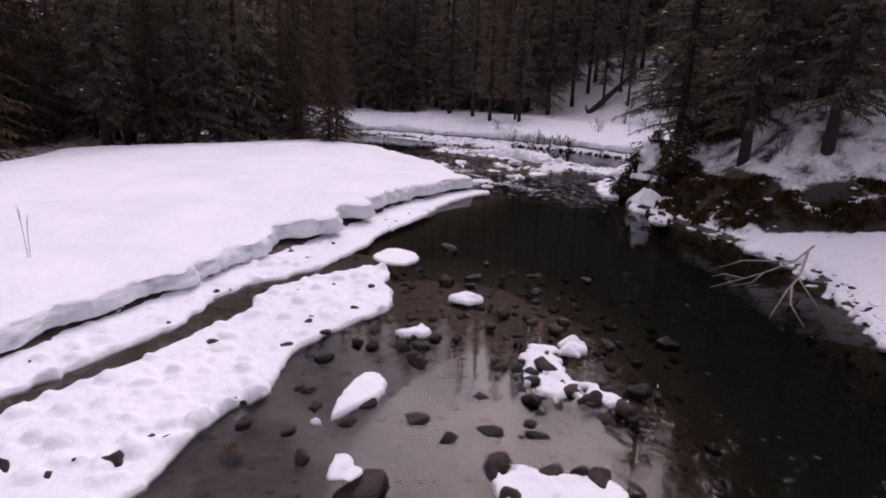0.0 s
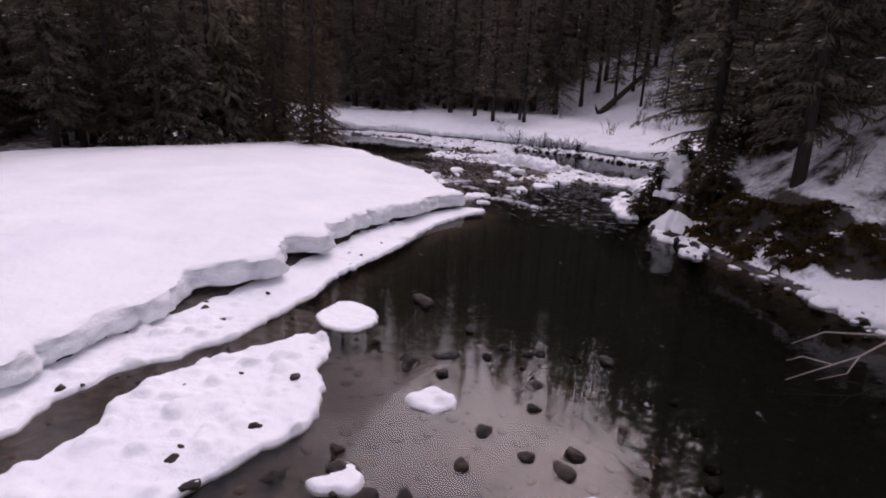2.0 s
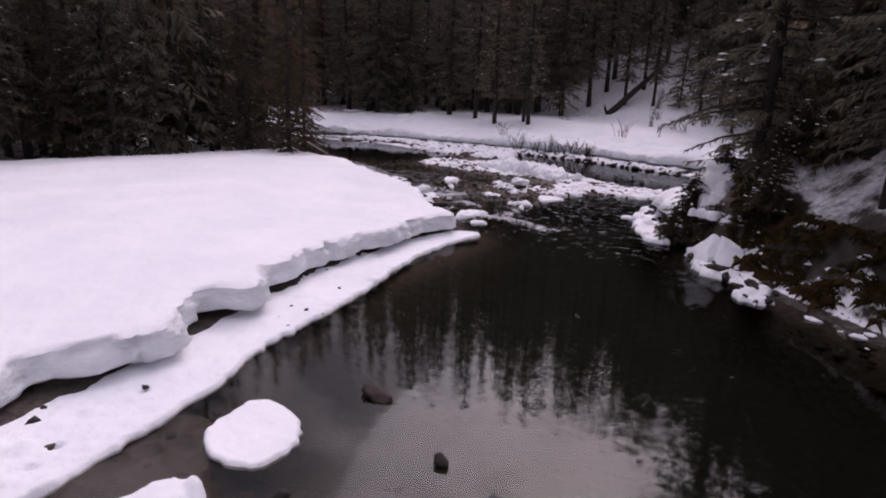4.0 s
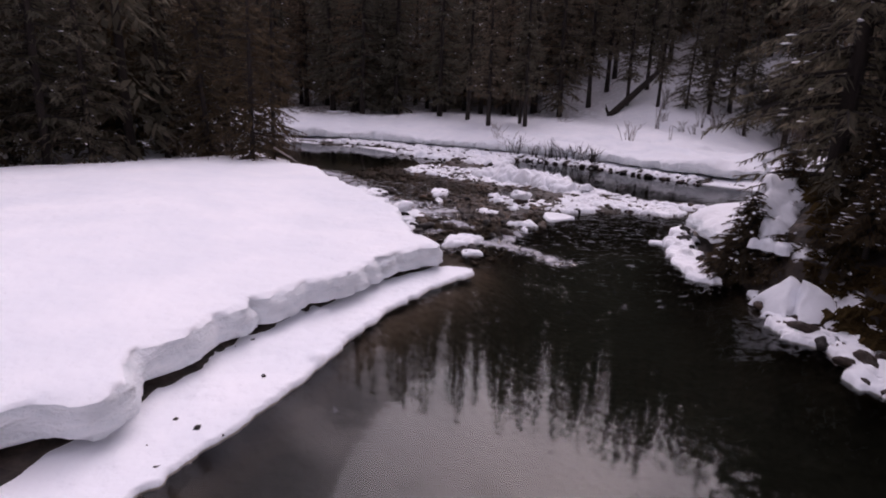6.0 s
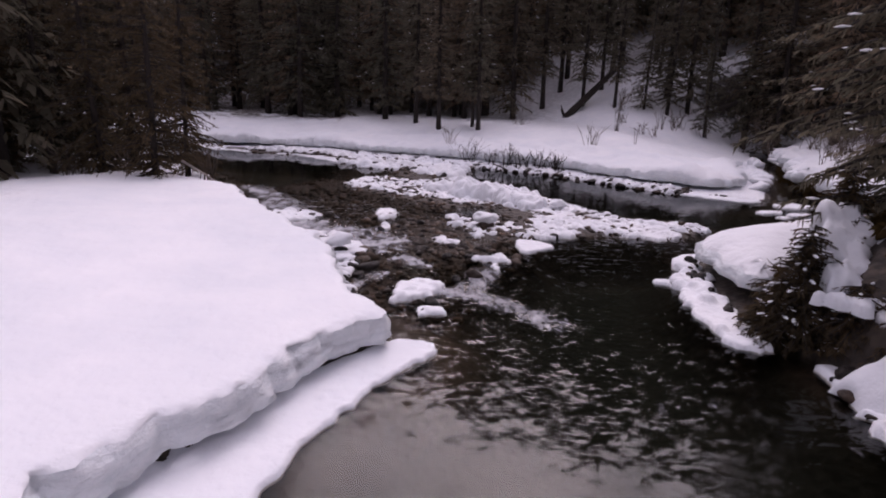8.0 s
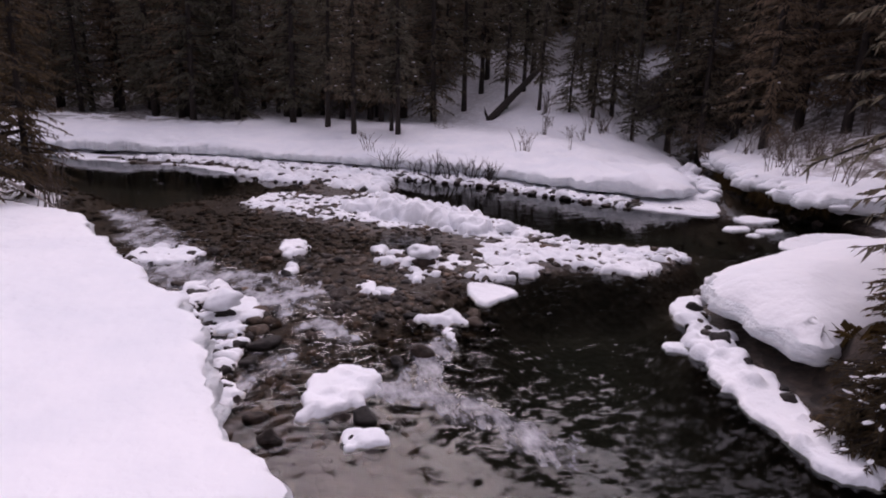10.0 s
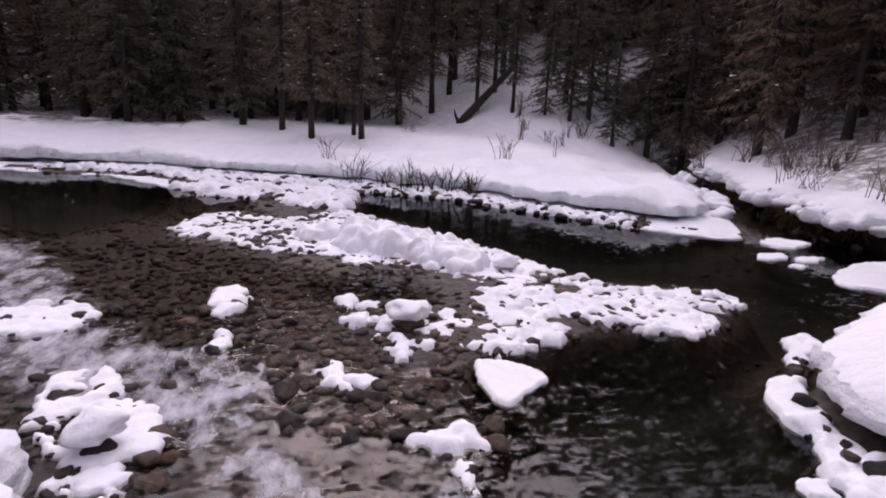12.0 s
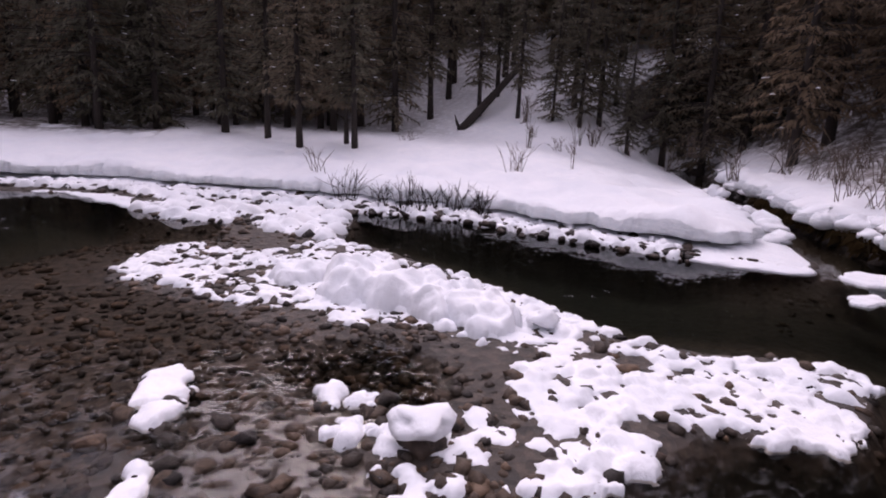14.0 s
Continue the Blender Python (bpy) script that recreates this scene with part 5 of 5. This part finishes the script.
def plant(kind, x, y, scale=1.0, lean=0.0, z=None):
    planted.append((x, y))
    scale *= 1 + (0.14 + 0.004 * min(max(x, 0), 28)) * (y > 62)
    h = height_at(x, y) if z is None else z
    t = copy_thing(PROTOS[kind], pose(x, y, h - 0.15, lean * rnd.uniform(-1, 1), lean * rnd.uniform(-1, 1), rnd.uniform(0, 360)))
    t.scale = (scale * rnd.uniform(0.92, 1.08), scale * rnd.uniform(0.92, 1.08), scale)
    return t


# trees that stand apart
for kind, x, y, s in [(11, 3.7, 59.8, 0.95), (11, 6.6, 58.8, 1.0), (11, 6.3, 60.0, 0.8), (12, 10.1, 25.1, 0.95), (11, 2.0, 63.5, 0.9), (5, -0.6, 66.5, 0.9), (10, -8.0, 37.8, 0.62), (10, -10.6, 39.2, 0.7), (10, -8.4, 42, 0.62), (5, -13.6, 41, 0.7), (5, -12, 72.5, 1), (0, -8.2, 68.2, 1), (2, -5.1, 69.6, 1), (3, -1.6, 76, 1), (3, -0.5, 76.5, 0.95), (5, 24.3, 67, 0.8), (4, 28.5, 68, 0.6), (0, 29.8, 58.9, 1), (1, 27.8, 50.2, 1.05), (1, 30.4, 50.6, 1.1),
                      (9, 10.6, 20.2, 0.8), (9, 14.2, 22.2, 1.1), (9, 13.2, 27.4, 0.9), (9, 13.4, 24.8, 0.85), (6, 17.5, 20.5, 1), (5, 17, 26, 0.9), (6, 16.0, 18.4, 0.9), (9, 11.6, 22.6, 0.85), (9, 12.4, 18.6, 0.8), (6, 15.4, 20.0, 0.95), (5, 14.8, 25.8, 0.9), (5, 11.6, 26.4, 0.7), (9, -19.6, 32.2, 0.95), (10, -21.0, 24.5, 1.0), (2, -16.0, 35.6, 1.0), (10, -22, 19, 1.0), (11, 14.0, 70.5, 1.0), (11, 16.6, 74.5, 1.1), (6, 18.4, 79, 0.9), (11, 20.0, 72.0, 0.9), (6, 22.6, 77, 0.9), (11, 24.6, 80, 1.1), (11, 17.2, 68.4, 0.75), (11, 19.4, 66.2, 0.7), (5, 23.0, 63.6, 0.6), (2, 21.4, 64.6, 0.5), (5, 25.4, 65, 0.7), (6, 27.6, 78, 0.9), (11, 26.0, 73.0, 0.8), (5, 24.6, 60.0, 0.55)]:
    plant(kind, x, y, s, 1.5)


def wood_stand(n, x0, x1, y0, y1, allow, gap, kinds, s0=0.8, s1=1.12):
    for _ in range(n * 6):
        if n <= 0:
            break
        x, y = rnd.uniform(x0, x1), rnd.uniform(y0, y1)
        if allow(x, y) and not glade(x, y) and all((x - a) ** 2 + (y - b) ** 2 > gap * gap for a, b in planted):
            plant(rnd.choice(kinds), x, y, rnd.uniform(s0, s1), 2.0)
            n -= 1


wood_stand(84, -46, -9, 24, 46, lambda x, y: y > 39.5 + (x + 9.5) * 0.72 and y > 26 and not (x > -11.5 and y > 44) and y < 46 + 0 * x, 1.45, (0, 10, 2, 10, 5, 9, 2), 0.62, 0.85)
wood_stand(6, -50, -21, 0, 26, lambda x, y: True, 3.0, (0, 1, 3, 5))
wood_stand(52, -40, 24, 66, 86, lambda x, y: y > 69 + (0.0 if x < 8 else -0.25 * (x - 8)), 2.3, (0, 1, 2, 3, 5, 0))
wood_stand(30, 27.5, 42, 40, 66, lambda x, y: x > 27.5 + 0.1 * abs(y - 50), 1.9, (1, 3, 5, 0, 1), 0.85, 1.1)
wood_stand(34, 22, 62, 42, 100, lambda x, y: y < 52 + 3.5 * (x - 22) and x > 25 + 0.0 * y and not (y > 54 and x < 23 + 0.2 * (y - 50)), 2.5, (0, 1, 2, 3, 5, 4))
wood_stand(24, 12, 50, 6, 40, lambda x, y: signed(UPLAND, np.array([(x, y)], float))[0] > 2.0, 2.4, (0, 1, 2, 3, 5))
wood_stand(8, -45, 45, -60, -22, lambda x, y: abs(x) > 14, 5, (0, 1, 3, 5))


def far_woods(stands):
    """The woods behind, too many and too far to count, as one mesh."""
    spots = []
    for n, x0, x1, y0, y1, allow, gap in stands:
        for _ in range(n * 5):
            x, y = rnd.uniform(x0, x1), rnd.uniform(y0, y1)
            if n > 0 and allow(x, y) and not glade(x, y) and all((x - a) ** 2 + (y - b) ** 2 > gap * gap for a, b in planted):
                planted.append((x, y))
                spots.append((x, y))
                n -= 1
    zs = ground_height(np.array(spots))[0]
    shapes = []
    for p in PROTOS[7:9]:
        for name, slot in (("trunk", 2), ("crown", 0)):
            me = next(o for o in p.children if o.name.startswith(name)).data
            co = np.empty(len(me.vertices) * 3)
            me.vertices.foreach_get("co", co)
            me.calc_loop_triangles()
            tri = np.empty(len(me.loop_triangles) * 3, np.int32)
            me.loop_triangles.foreach_get("vertices", tri)
            shapes.append((co.reshape(-1, 3), tri, slot))
    vs, ts, ms, total = [], [], [], 0
    for (x, y), z in zip(spots, zs):
        k = rnd.randrange(2)
        a, s = rnd.uniform(0, 6.28), rnd.uniform(0.85, 1.12) * (1 + (0.14 + 0.004 * min(max(x, 0), 28)) * (y > 62))
        ca, sa = math.cos(a) * s, math.sin(a) * s
        for co, tri, slot in shapes[2 * k:2 * k + 2]:
            vs.append(np.column_stack([co[:, 0] * ca - co[:, 1] * sa + x, co[:, 0] * sa + co[:, 1] * ca + y, co[:, 2] * s + z - 0.15]))
            ts.append(tri + total)
            ms.append(np.full(len(tri) // 3, slot if slot else k, np.int32))
            total += len(co)
    v, t, m = np.concatenate(vs), np.concatenate(ts), np.concatenate(ms)
    me = bpy.data.meshes.new("far_woods")
    me.vertices.add(len(v))
    me.vertices.foreach_set("co", v.ravel())
    me.loops.add(len(t))
    me.loops.foreach_set("vertex_index", t)
    me.polygons.add(len(m))
    me.polygons.foreach_set("loop_start", np.arange(0, len(t), 3, dtype=np.int32))
    me.polygons.foreach_set("material_index", m)
    for mat in (NEEDLES, NEEDLES_BROWN, BARK):
        me.materials.append(mat)
    me.update(calc_edges=True)
    me.validate()
    return tagged(new("far_woods", me), "dense dark conifer woods behind the river", "woods", kind="stuff")


far_woods([
    (56, 6, 46, 74, 104, lambda x, y: y > 71 - 0.1 * (x - 6), 2.0),
    (110, -60, 60, 80, 112, lambda x, y: True, 2.2),
    (120, -60, 80, 112, 146, lambda x, y: True, 3.4),
    (50, 34, 74, 36, 84, lambda x, y: x > 37, 2.2),
    (90, -60, -13, 24, 47, lambda x, y: y > 43 + (x + 9.5) * 0.72, 1.8),
    (25, 16, 46, 4, 38, lambda x, y: signed(UPLAND, np.array([(x, y)], float))[0] > 5.0, 2.2),
])


# ---- small growth, dead wood ----
def branch_curve(name, strokes, mat, parent=None, label="", category="", group="", kind="", sides=5):
    """Thin branches: each stroke is a list of points and a radius at its foot, joined into one thing."""
    verts, faces = [], []
    for path, r0 in strokes:
        n = len(path)
        v, f = tube(path, [r0 * (1 - 0.8 * k / (n - 1)) + 0.002 for k in range(n)], sides)
        k0 = len(verts)
        verts += v
        faces += [tuple(k0 + i for i in g) for g in f]
    return mesh_object(name, verts, faces, mat, parent, label, category, group, kind)


def shrub(x, y, z, height, stems, spread, seed, label, name="shrub", mat=None, thick=0.016):
    """A leafless shrub: many thin forking stems from one root."""
    r = random.Random(seed)
    strokes = []
    for _ in range(stems):
        a, s, h = r.uniform(0, 6.28), r.uniform(0.2, 1) * spread, height * r.uniform(0.5, 1.1)
        ox, oy = r.uniform(-0.3, 0.3) * spread, r.uniform(-0.3, 0.3) * spread
        mid = (x + ox + 0.4 * s * math.cos(a), y + oy + 0.4 * s * math.sin(a), z + 0.6 * h)
        tip = (x + ox + s * math.cos(a + 0.4), y + oy + s * math.sin(a + 0.4), z + h)
        strokes.append(([(x + ox, y + oy, z - 0.1), mid, tip], thick))
        for q in range(2):
            b = a + r.uniform(-1.2, 1.2)
            strokes.append(([mid, (mid[0] + 0.3 * s * math.cos(b), mid[1] + 0.3 * s * math.sin(b), mid[2] + 0.3 * h)], thick * 0.6))
    return branch_curve(name, strokes, mat or TWIG, label=label, category="shrub", group="bare shrubs", kind="stuff" if stems > 20 else "")


WILLOW = "leafless willow stems at the foot of the snow bank"
for k, (x, y, h, n, s) in enumerate([(6.2, 48.2, 0.8, 20, 0.7), (7.0, 47.6, 1.1, 20, 0.7), (7.6, 47.3, 0.9, 20, 0.7), (8.2, 47.2, 0.8, 20, 0.7), (8.9, 46.9, 1.0, 20, 0.7), (9.5, 46.3, 0.8, 20, 0.6), (5.0, 49.4, 1.3, 14, 1.2), (9.2, 46.0, 0.6, 18, 0.6)]):
    shrub(x, y, 0.1, h * 1.2, 16, s * 1.3, 100 + k, WILLOW, thick=0.014, mat=BARK)
for k, (x, y, z, h, n, s) in enumerate([(12.6, 50.6, 1.0, 1.5, 14, 1.0), (4.2, 52.6, 0.9, 1.2, 9, 1.3), (15.2, 50.2, 1.1, 1.6, 3, 0.3), (10.0, 62, 1.5, 1.0, 10, 1.6), (22.4, 48.2, 1.2, 1.6, 16, 1.3), (24.5, 47.5, 1.6, 1.6, 16, 1.5), (21.5, 42.0, 1.2, 1.4, 12, 1.2), (26.5, 56, 1.6, 1.8, 18, 1.6), (23.5, 43.5, 1.8, 1.6, 14, 1.4), (20.4, 37.4, 1.2, 1.8, 10, 1.2), (-6.3, 38.4, 0.5, 1.4, 14, 0.9), (-9.4, 38.6, 0.6, 1.3, 12, 1.0), (-11.5, 38.6, 0.6, 1.2, 10, 0.9), (12.2, 21.0, 2.6, 1.6, 7, 0.5), (11.3, 19.2, 2.2, 1.3, 7, 0.6)]):
    shrub(x, y, z, h, n, s, 140 + k, "thin leafless brown shrub standing in the snow", thick=0.014)

shrub(-8.0, 10.6, 0.6, 1.1, 2, 0.10, 139, "thin pale dead stalk standing in the snowfield", thick=0.004)
for k in range(16):
    x, y = 15 + 14 * rnd.random(), 58 + 12 * rnd.random()
    x = max(x, 12 + 0.5 * (y - 50))
    shrub(x, y, height_at(x, y), rnd.uniform(0.8, 1.8), 9, rnd.uniform(0.6, 1.4), 200 + k, "leafless reddish brown brush on the snowy slope", thick=0.016)

log_a = Vector((15.2, 66.5, 2.3))
log_b = Vector((21.0, 70.0, 7.2))
fallen = tagged(new("fallen_log"), "dark fallen log leaning on the snowy hillside", "log")
v, f = tube([log_a.lerp(log_b, t) for t in (0, 0.25, 0.5, 0.75, 1)], (0.34, 0.32, 0.29, 0.26, 0.22), 9)
mesh_object("log", v, f, BARK, fallen)
for k, (dx, dy, dz) in enumerate([(-0.5, -0.4, 0.5), (-0.6, 0.2, -0.2), (-0.2, -0.5, -0.6), (-0.3, 0.3, 0.7)]):
    v, f = tube([log_a, log_a + Vector((dx, dy, dz)) * 0.7, log_a + Vector((dx * 1.2, dy * 1.3, dz * 1.5))], (0.15, 0.09, 0.03), 6)
    mesh_object("root", v, f, BARK, fallen)
second = tagged(new("fallen_log"), "thin dark fallen trunk lying across the wooded slope", "log")
v, f = tube([(26.0, 62.6, 3.0), (28.4, 63.0, 3.9), (31.2, 63.4, 4.5)], (0.2, 0.17, 0.12), 8)
mesh_object("log", v, f, BARK, second)
for k in range(46):
    u = rnd.random()
    x, y = 18.5 + 10 * u + rnd.uniform(-1, 4.5), 60 - 22 * rnd.random() * (1 - 0.3 * u)
    if (x - 16.5) * 25 - (y - 36.5) * 14 > 60 and x > 20.5:
        shrub(x, y, height_at(x, y) + 0.1, rnd.uniform(0.6, 1.4), 16, rnd.uniform(0.6, 1.4), 300 + k, "leafless reddish brown brush on the snowy slope", thick=0.011)
branch_curve("leaning_pole", [([(-6.9, 37.6, 1.3), (-6.0, 37.2, 0.9), (-4.6, 36.6, 0.12)], 0.05)], PALE_WOOD, label="thin bare pole slanting from the bank to the water", category="fallen branch")
branch_curve("dead_branch", [([(9.6, 13.9, 0.7), (8.7, 13.1, 0.5), (7.7, 12.5, 0.36), (6.3, 12.0, 0.12)], 0.028), ([(9.3, 13.6, 0.62), (8.2, 12.0, 0.42), (7.7, 11.5, 0.30), (6.9, 10.6, -0.02)], 0.032), ([(7.9, 11.7, 0.34), (7.45, 10.9, 0.2), (7.35, 10.1, -0.03)], 0.026),
                             ([(8.7, 13.1, 0.5), (7.6, 13.3, 0.42), (6.9, 13.0, 0.3)], 0.02), ([(7.7, 12.5, 0.36), (7.2, 12.0, 0.28), (6.7, 11.9, 0.2)], 0.014), ([(8.2, 12.0, 0.42), (8.0, 11.2, 0.3), (7.9, 10.7, 0.2)], 0.016), ([(7.2, 12.3, 0.27), (6.8, 12.5, 0.3), (6.5, 12.4, 0.26)], 0.012)], PALE_WOOD, label="bleached dead branch reaching from the bank over the water", category="fallen branch")

# young spruces on the point and by the bluff
YOUNG = "small dense young spruce dusted with snow on the point"
for k, (x, y, z, h, s) in enumerate([(8.15, 24.55, 0.35, 1.7, 0.75), (9.35, 25.5, 1.3, 1.6, 0.7), (9.9, 23.9, 1.7, 1.9, 0.8), (10.6, 24.0, 2.0, 2.2, 1.0), (9.4, 22.6, 1.5, 1.3, 0.6), (11.4, 23.2, 2.4, 5.0, 1.2)]):
    t = conifer(h, s, 50 + k, YOUNG if h < 3 else "young dark spruce with snow on its boughs above the bluff", 0.02 if h < 3 else 0.1, gap=0.13 if h < 3 else 0.34, per=11, sprays=52, slim=0.07, blade=0.2 if h < 3 else 0.4, needles=NEEDLES_DARK, snow=150 if k == 0 else 60, group="young spruces")
    t.matrix_world = pose(x, y, z, 3 * (k % 3), -4 * (k % 2), 40 * k)
for k, (x, y, z, h, s) in enumerate([(8.0, 24.2, 0.15, 1.0, 0.75), (8.5, 23.75, 0.3, 1.0, 0.8), (9.0, 23.45, 0.5, 0.95, 0.75), (9.5, 23.2, 0.8, 1.0, 0.7), (8.75, 24.35, 0.7, 0.7, 0.45), (7.75, 24.5, 0.1, 0.8, 0.55), (9.1, 24.9, 1.2, 0.9, 0.5), (8.3, 24.9, 0.55, 1.1, 0.6), (8.0, 24.75, 0.3, 0.9, 0.5)]):
    t = conifer(h, s, 70 + k, "low shaggy brown evergreen brush with scraps of snow", 0.02, gap=0.12, per=12, sprays=44, slim=0.06, blade=0.19, needles=NEEDLES_DARK, snow=34, group="bank brush")
    t.matrix_world = pose(x, y, z, 6 * (k % 3) - 6, 5 * (k % 2), 50 * k)
slab("snow_slope", [(8.32, 24.05), (8.6, 23.95), (8.9, 24.0), (9.25, 24.6), (9.4, 25.2), (8.9, 25.4), (8.6, 25.1), (8.45, 24.6)], lambda p: 1.1 + 0.98 * np.clip(p[:, 1] - 23.95, 0, 1.2) + 0.05 * wobble(p, 0.6, 2.2), 0.85, SNOW, "steep chute of snow on the brushy bank", "snow slope", edge=0.08, soft=True, step=0.06, ragged=0.24, wave=0.3, cell=0.07, lumps=0.14, lump_size=0.28, seed=81.0)
slab("snow_slope", [(8.95, 23.85), (9.4, 23.75), (9.8, 23.9), (9.95, 24.5), (9.5, 24.8), (9.1, 24.4)], lambda p: 1.2 + 0.55 * np.clip(p[:, 0] - 8.95, 0, 1) + 0.5 * np.clip(p[:, 1] - 23.8, 0, 1) + 0.08 * wobble(p, 0.5, 3.2), 0.9, SNOW, "rounded lobe of snow on the brushy bank", "snow slope", edge=0.16, soft=True, step=0.07, ragged=0.16, wave=0.35, cell=0.1, seed=83.0)
snow_sheet("snow_slope", [[(7.95, 23.95), (8.4, 23.85), (8.8, 23.85), (9.3, 23.7), (10.0, 23.75), (10.0, 23.3), (9.3, 23.3), (8.8, 23.45), (8.3, 23.6)]], "drooping lobed arm of snow caught on the brushy bank", "snow slope", cell=0.04, thick=0.10, base=1.02, foot=0.9, rim=0.1, ragged=0.13, wave=0.3, holes=-0.35, hole_size=0.3, bumps=16, size=(0.06, 0.2), rise=0.7, show=0, wide=0.5, seed=87.0)


def tufts(name, spots, height, mat, label):
    """Drooping dry grass and rootlets, many thin blades in one mesh."""
    verts, faces = [], []
    for x, y, z, dx, dy in spots:
        hang = rnd.uniform(-0.7, 0.5)
        for _ in range(12):
            a = math.atan2(dy, dx) + rnd.uniform(-1.6, 1.6)
            ln = height * rnd.uniform(0.3, 1.2)
            c, s = math.cos(a), math.sin(a)
            ox, oy = rnd.uniform(-0.12, 0.12), rnd.uniform(-0.12, 0.12)
            k0 = len(verts)
            w2 = 0.010
            verts += [(x + ox - s * w2, y + oy + c * w2, z), (x + ox + s * w2, y + oy - c * w2, z), (x + ox + c * ln * 0.45, y + oy + s * ln * 0.45, z + 0.25 * ln), (x + ox + c * ln * 0.8, y + oy + s * ln * 0.8, z + (hang + rnd.uniform(-0.2, 0.2)) * ln)]
            faces += [(k0, k0 + 1, k0 + 2), (k0 + 1, k0 + 3, k0 + 2)]
    return mesh_object(name, verts, faces, mat, label=label, category="dry grass", kind="stuff", shade=False)


spots = []
lip = spline([(9.3, 26.0), (9.0, 24.9), (9.0, 24.0), (8.95, 22), (9.15, 20), (9.6, 18.4), (10.5, 17.5), (12.5, 16.4), (15, 14.7), (19, 12.2)], 0.05, False)
for (x, y), (x2, y2) in zip(lip[:-1], lip[1:]):
    for _ in range(5):
        o = rnd.uniform(-0.5, 0.9)
        nx, ny = (y2 - y), -(x2 - x)
        q = math.hypot(nx, ny) + 1e-6
        nx, ny = nx / q, ny / q
        if nx > 0.3:
            nx, ny = -nx, -ny
        px, py = x - nx * o, y - ny * o
        if noise.noise((px * 1.1, py * 1.1, 3.3)) > -0.12:
            spots.append((px, py, nx, ny))
zs = ground_height(np.array([s[:2] for s in spots]))[0]
tufts("bank_grass", [(x, y, z + 0.03, nx, ny) for (x, y, nx, ny), z in zip(spots, zs)], 0.3, MOSS, "dry brown grass and rootlets hanging over the bluff")

scraps = []
for x, y in lip[::3]:
    q = rnd.random()
    if q < 0.8:
        x, y = x + rnd.uniform(-0.6, 0.9), y + rnd.uniform(-0.5, 0.9)
        scraps.append((x, y, height_at(x, y) - 0.02, 0.05 + 0.16 * rnd.random() ** 2))
for k in range(260):
    x, y = rnd.uniform(8.4, 11), rnd.uniform(6, 18.5)
    h, _, _, d, _ = ground_height(np.array([(x, y)]))
    if -1.2 < d[0] < 0.35:
        scraps.append((x, y, max(h[0], 0) - 0.01, 0.05 + 0.16 * rnd.random() ** 2))
scatter_stones("snow_scraps", LUMPS, scraps, SNOW, "scraps of snow on the earth bluff and stony shore", "snow")

# creek: pillows of snow and dark stones on its banks
for k, (x, y) in enumerate(spline([(19.0, 36.4), (19.2, 38.6), (20.0, 40.6), (21.2, 43.2), (23.0, 46.4), (25, 50.6)], 0.8, False)):
    snow_lump(x + rnd.uniform(-0.2, 0.5), y + rnd.uniform(-0.3, 0.3), rnd.uniform(0.6, 1.1), rnd.uniform(0.35, 0.6), "pillow of snow on the creek bank", "creek pillows")
    stone(x - 0.45, y, rnd.uniform(0.3, 0.5), z=0.0, word="dark stone at the edge of the creek", group="creek stones")
for k, (x, y) in enumerate(spline([(17.6, 41.0), (18.6, 42.8), (20.2, 45.4), (22.4, 49)], 1.0, False)):
    snow_lump(x + rnd.uniform(-0.3, 0.3), y + rnd.uniform(-0.3, 0.3), rnd.uniform(0.5, 1.0), rnd.uniform(0.1, 0.4), "pillow of snow on the creek bank", "creek pillows")
spots = [(x + rnd.uniform(-0.1, 0.3), y + rnd.uniform(-0.2, 0.2), rnd.uniform(0.25, 0.55), -0.8, -0.6) for x, y in spline([(18.6, 36.4), (18.8, 38.6), (19.6, 40.9), (20.7, 43.5), (22.5, 46.8)], 0.07, False)]
tufts("creek_grass", spots, 0.4, MOSS, "dry brown grass hanging over the creek")
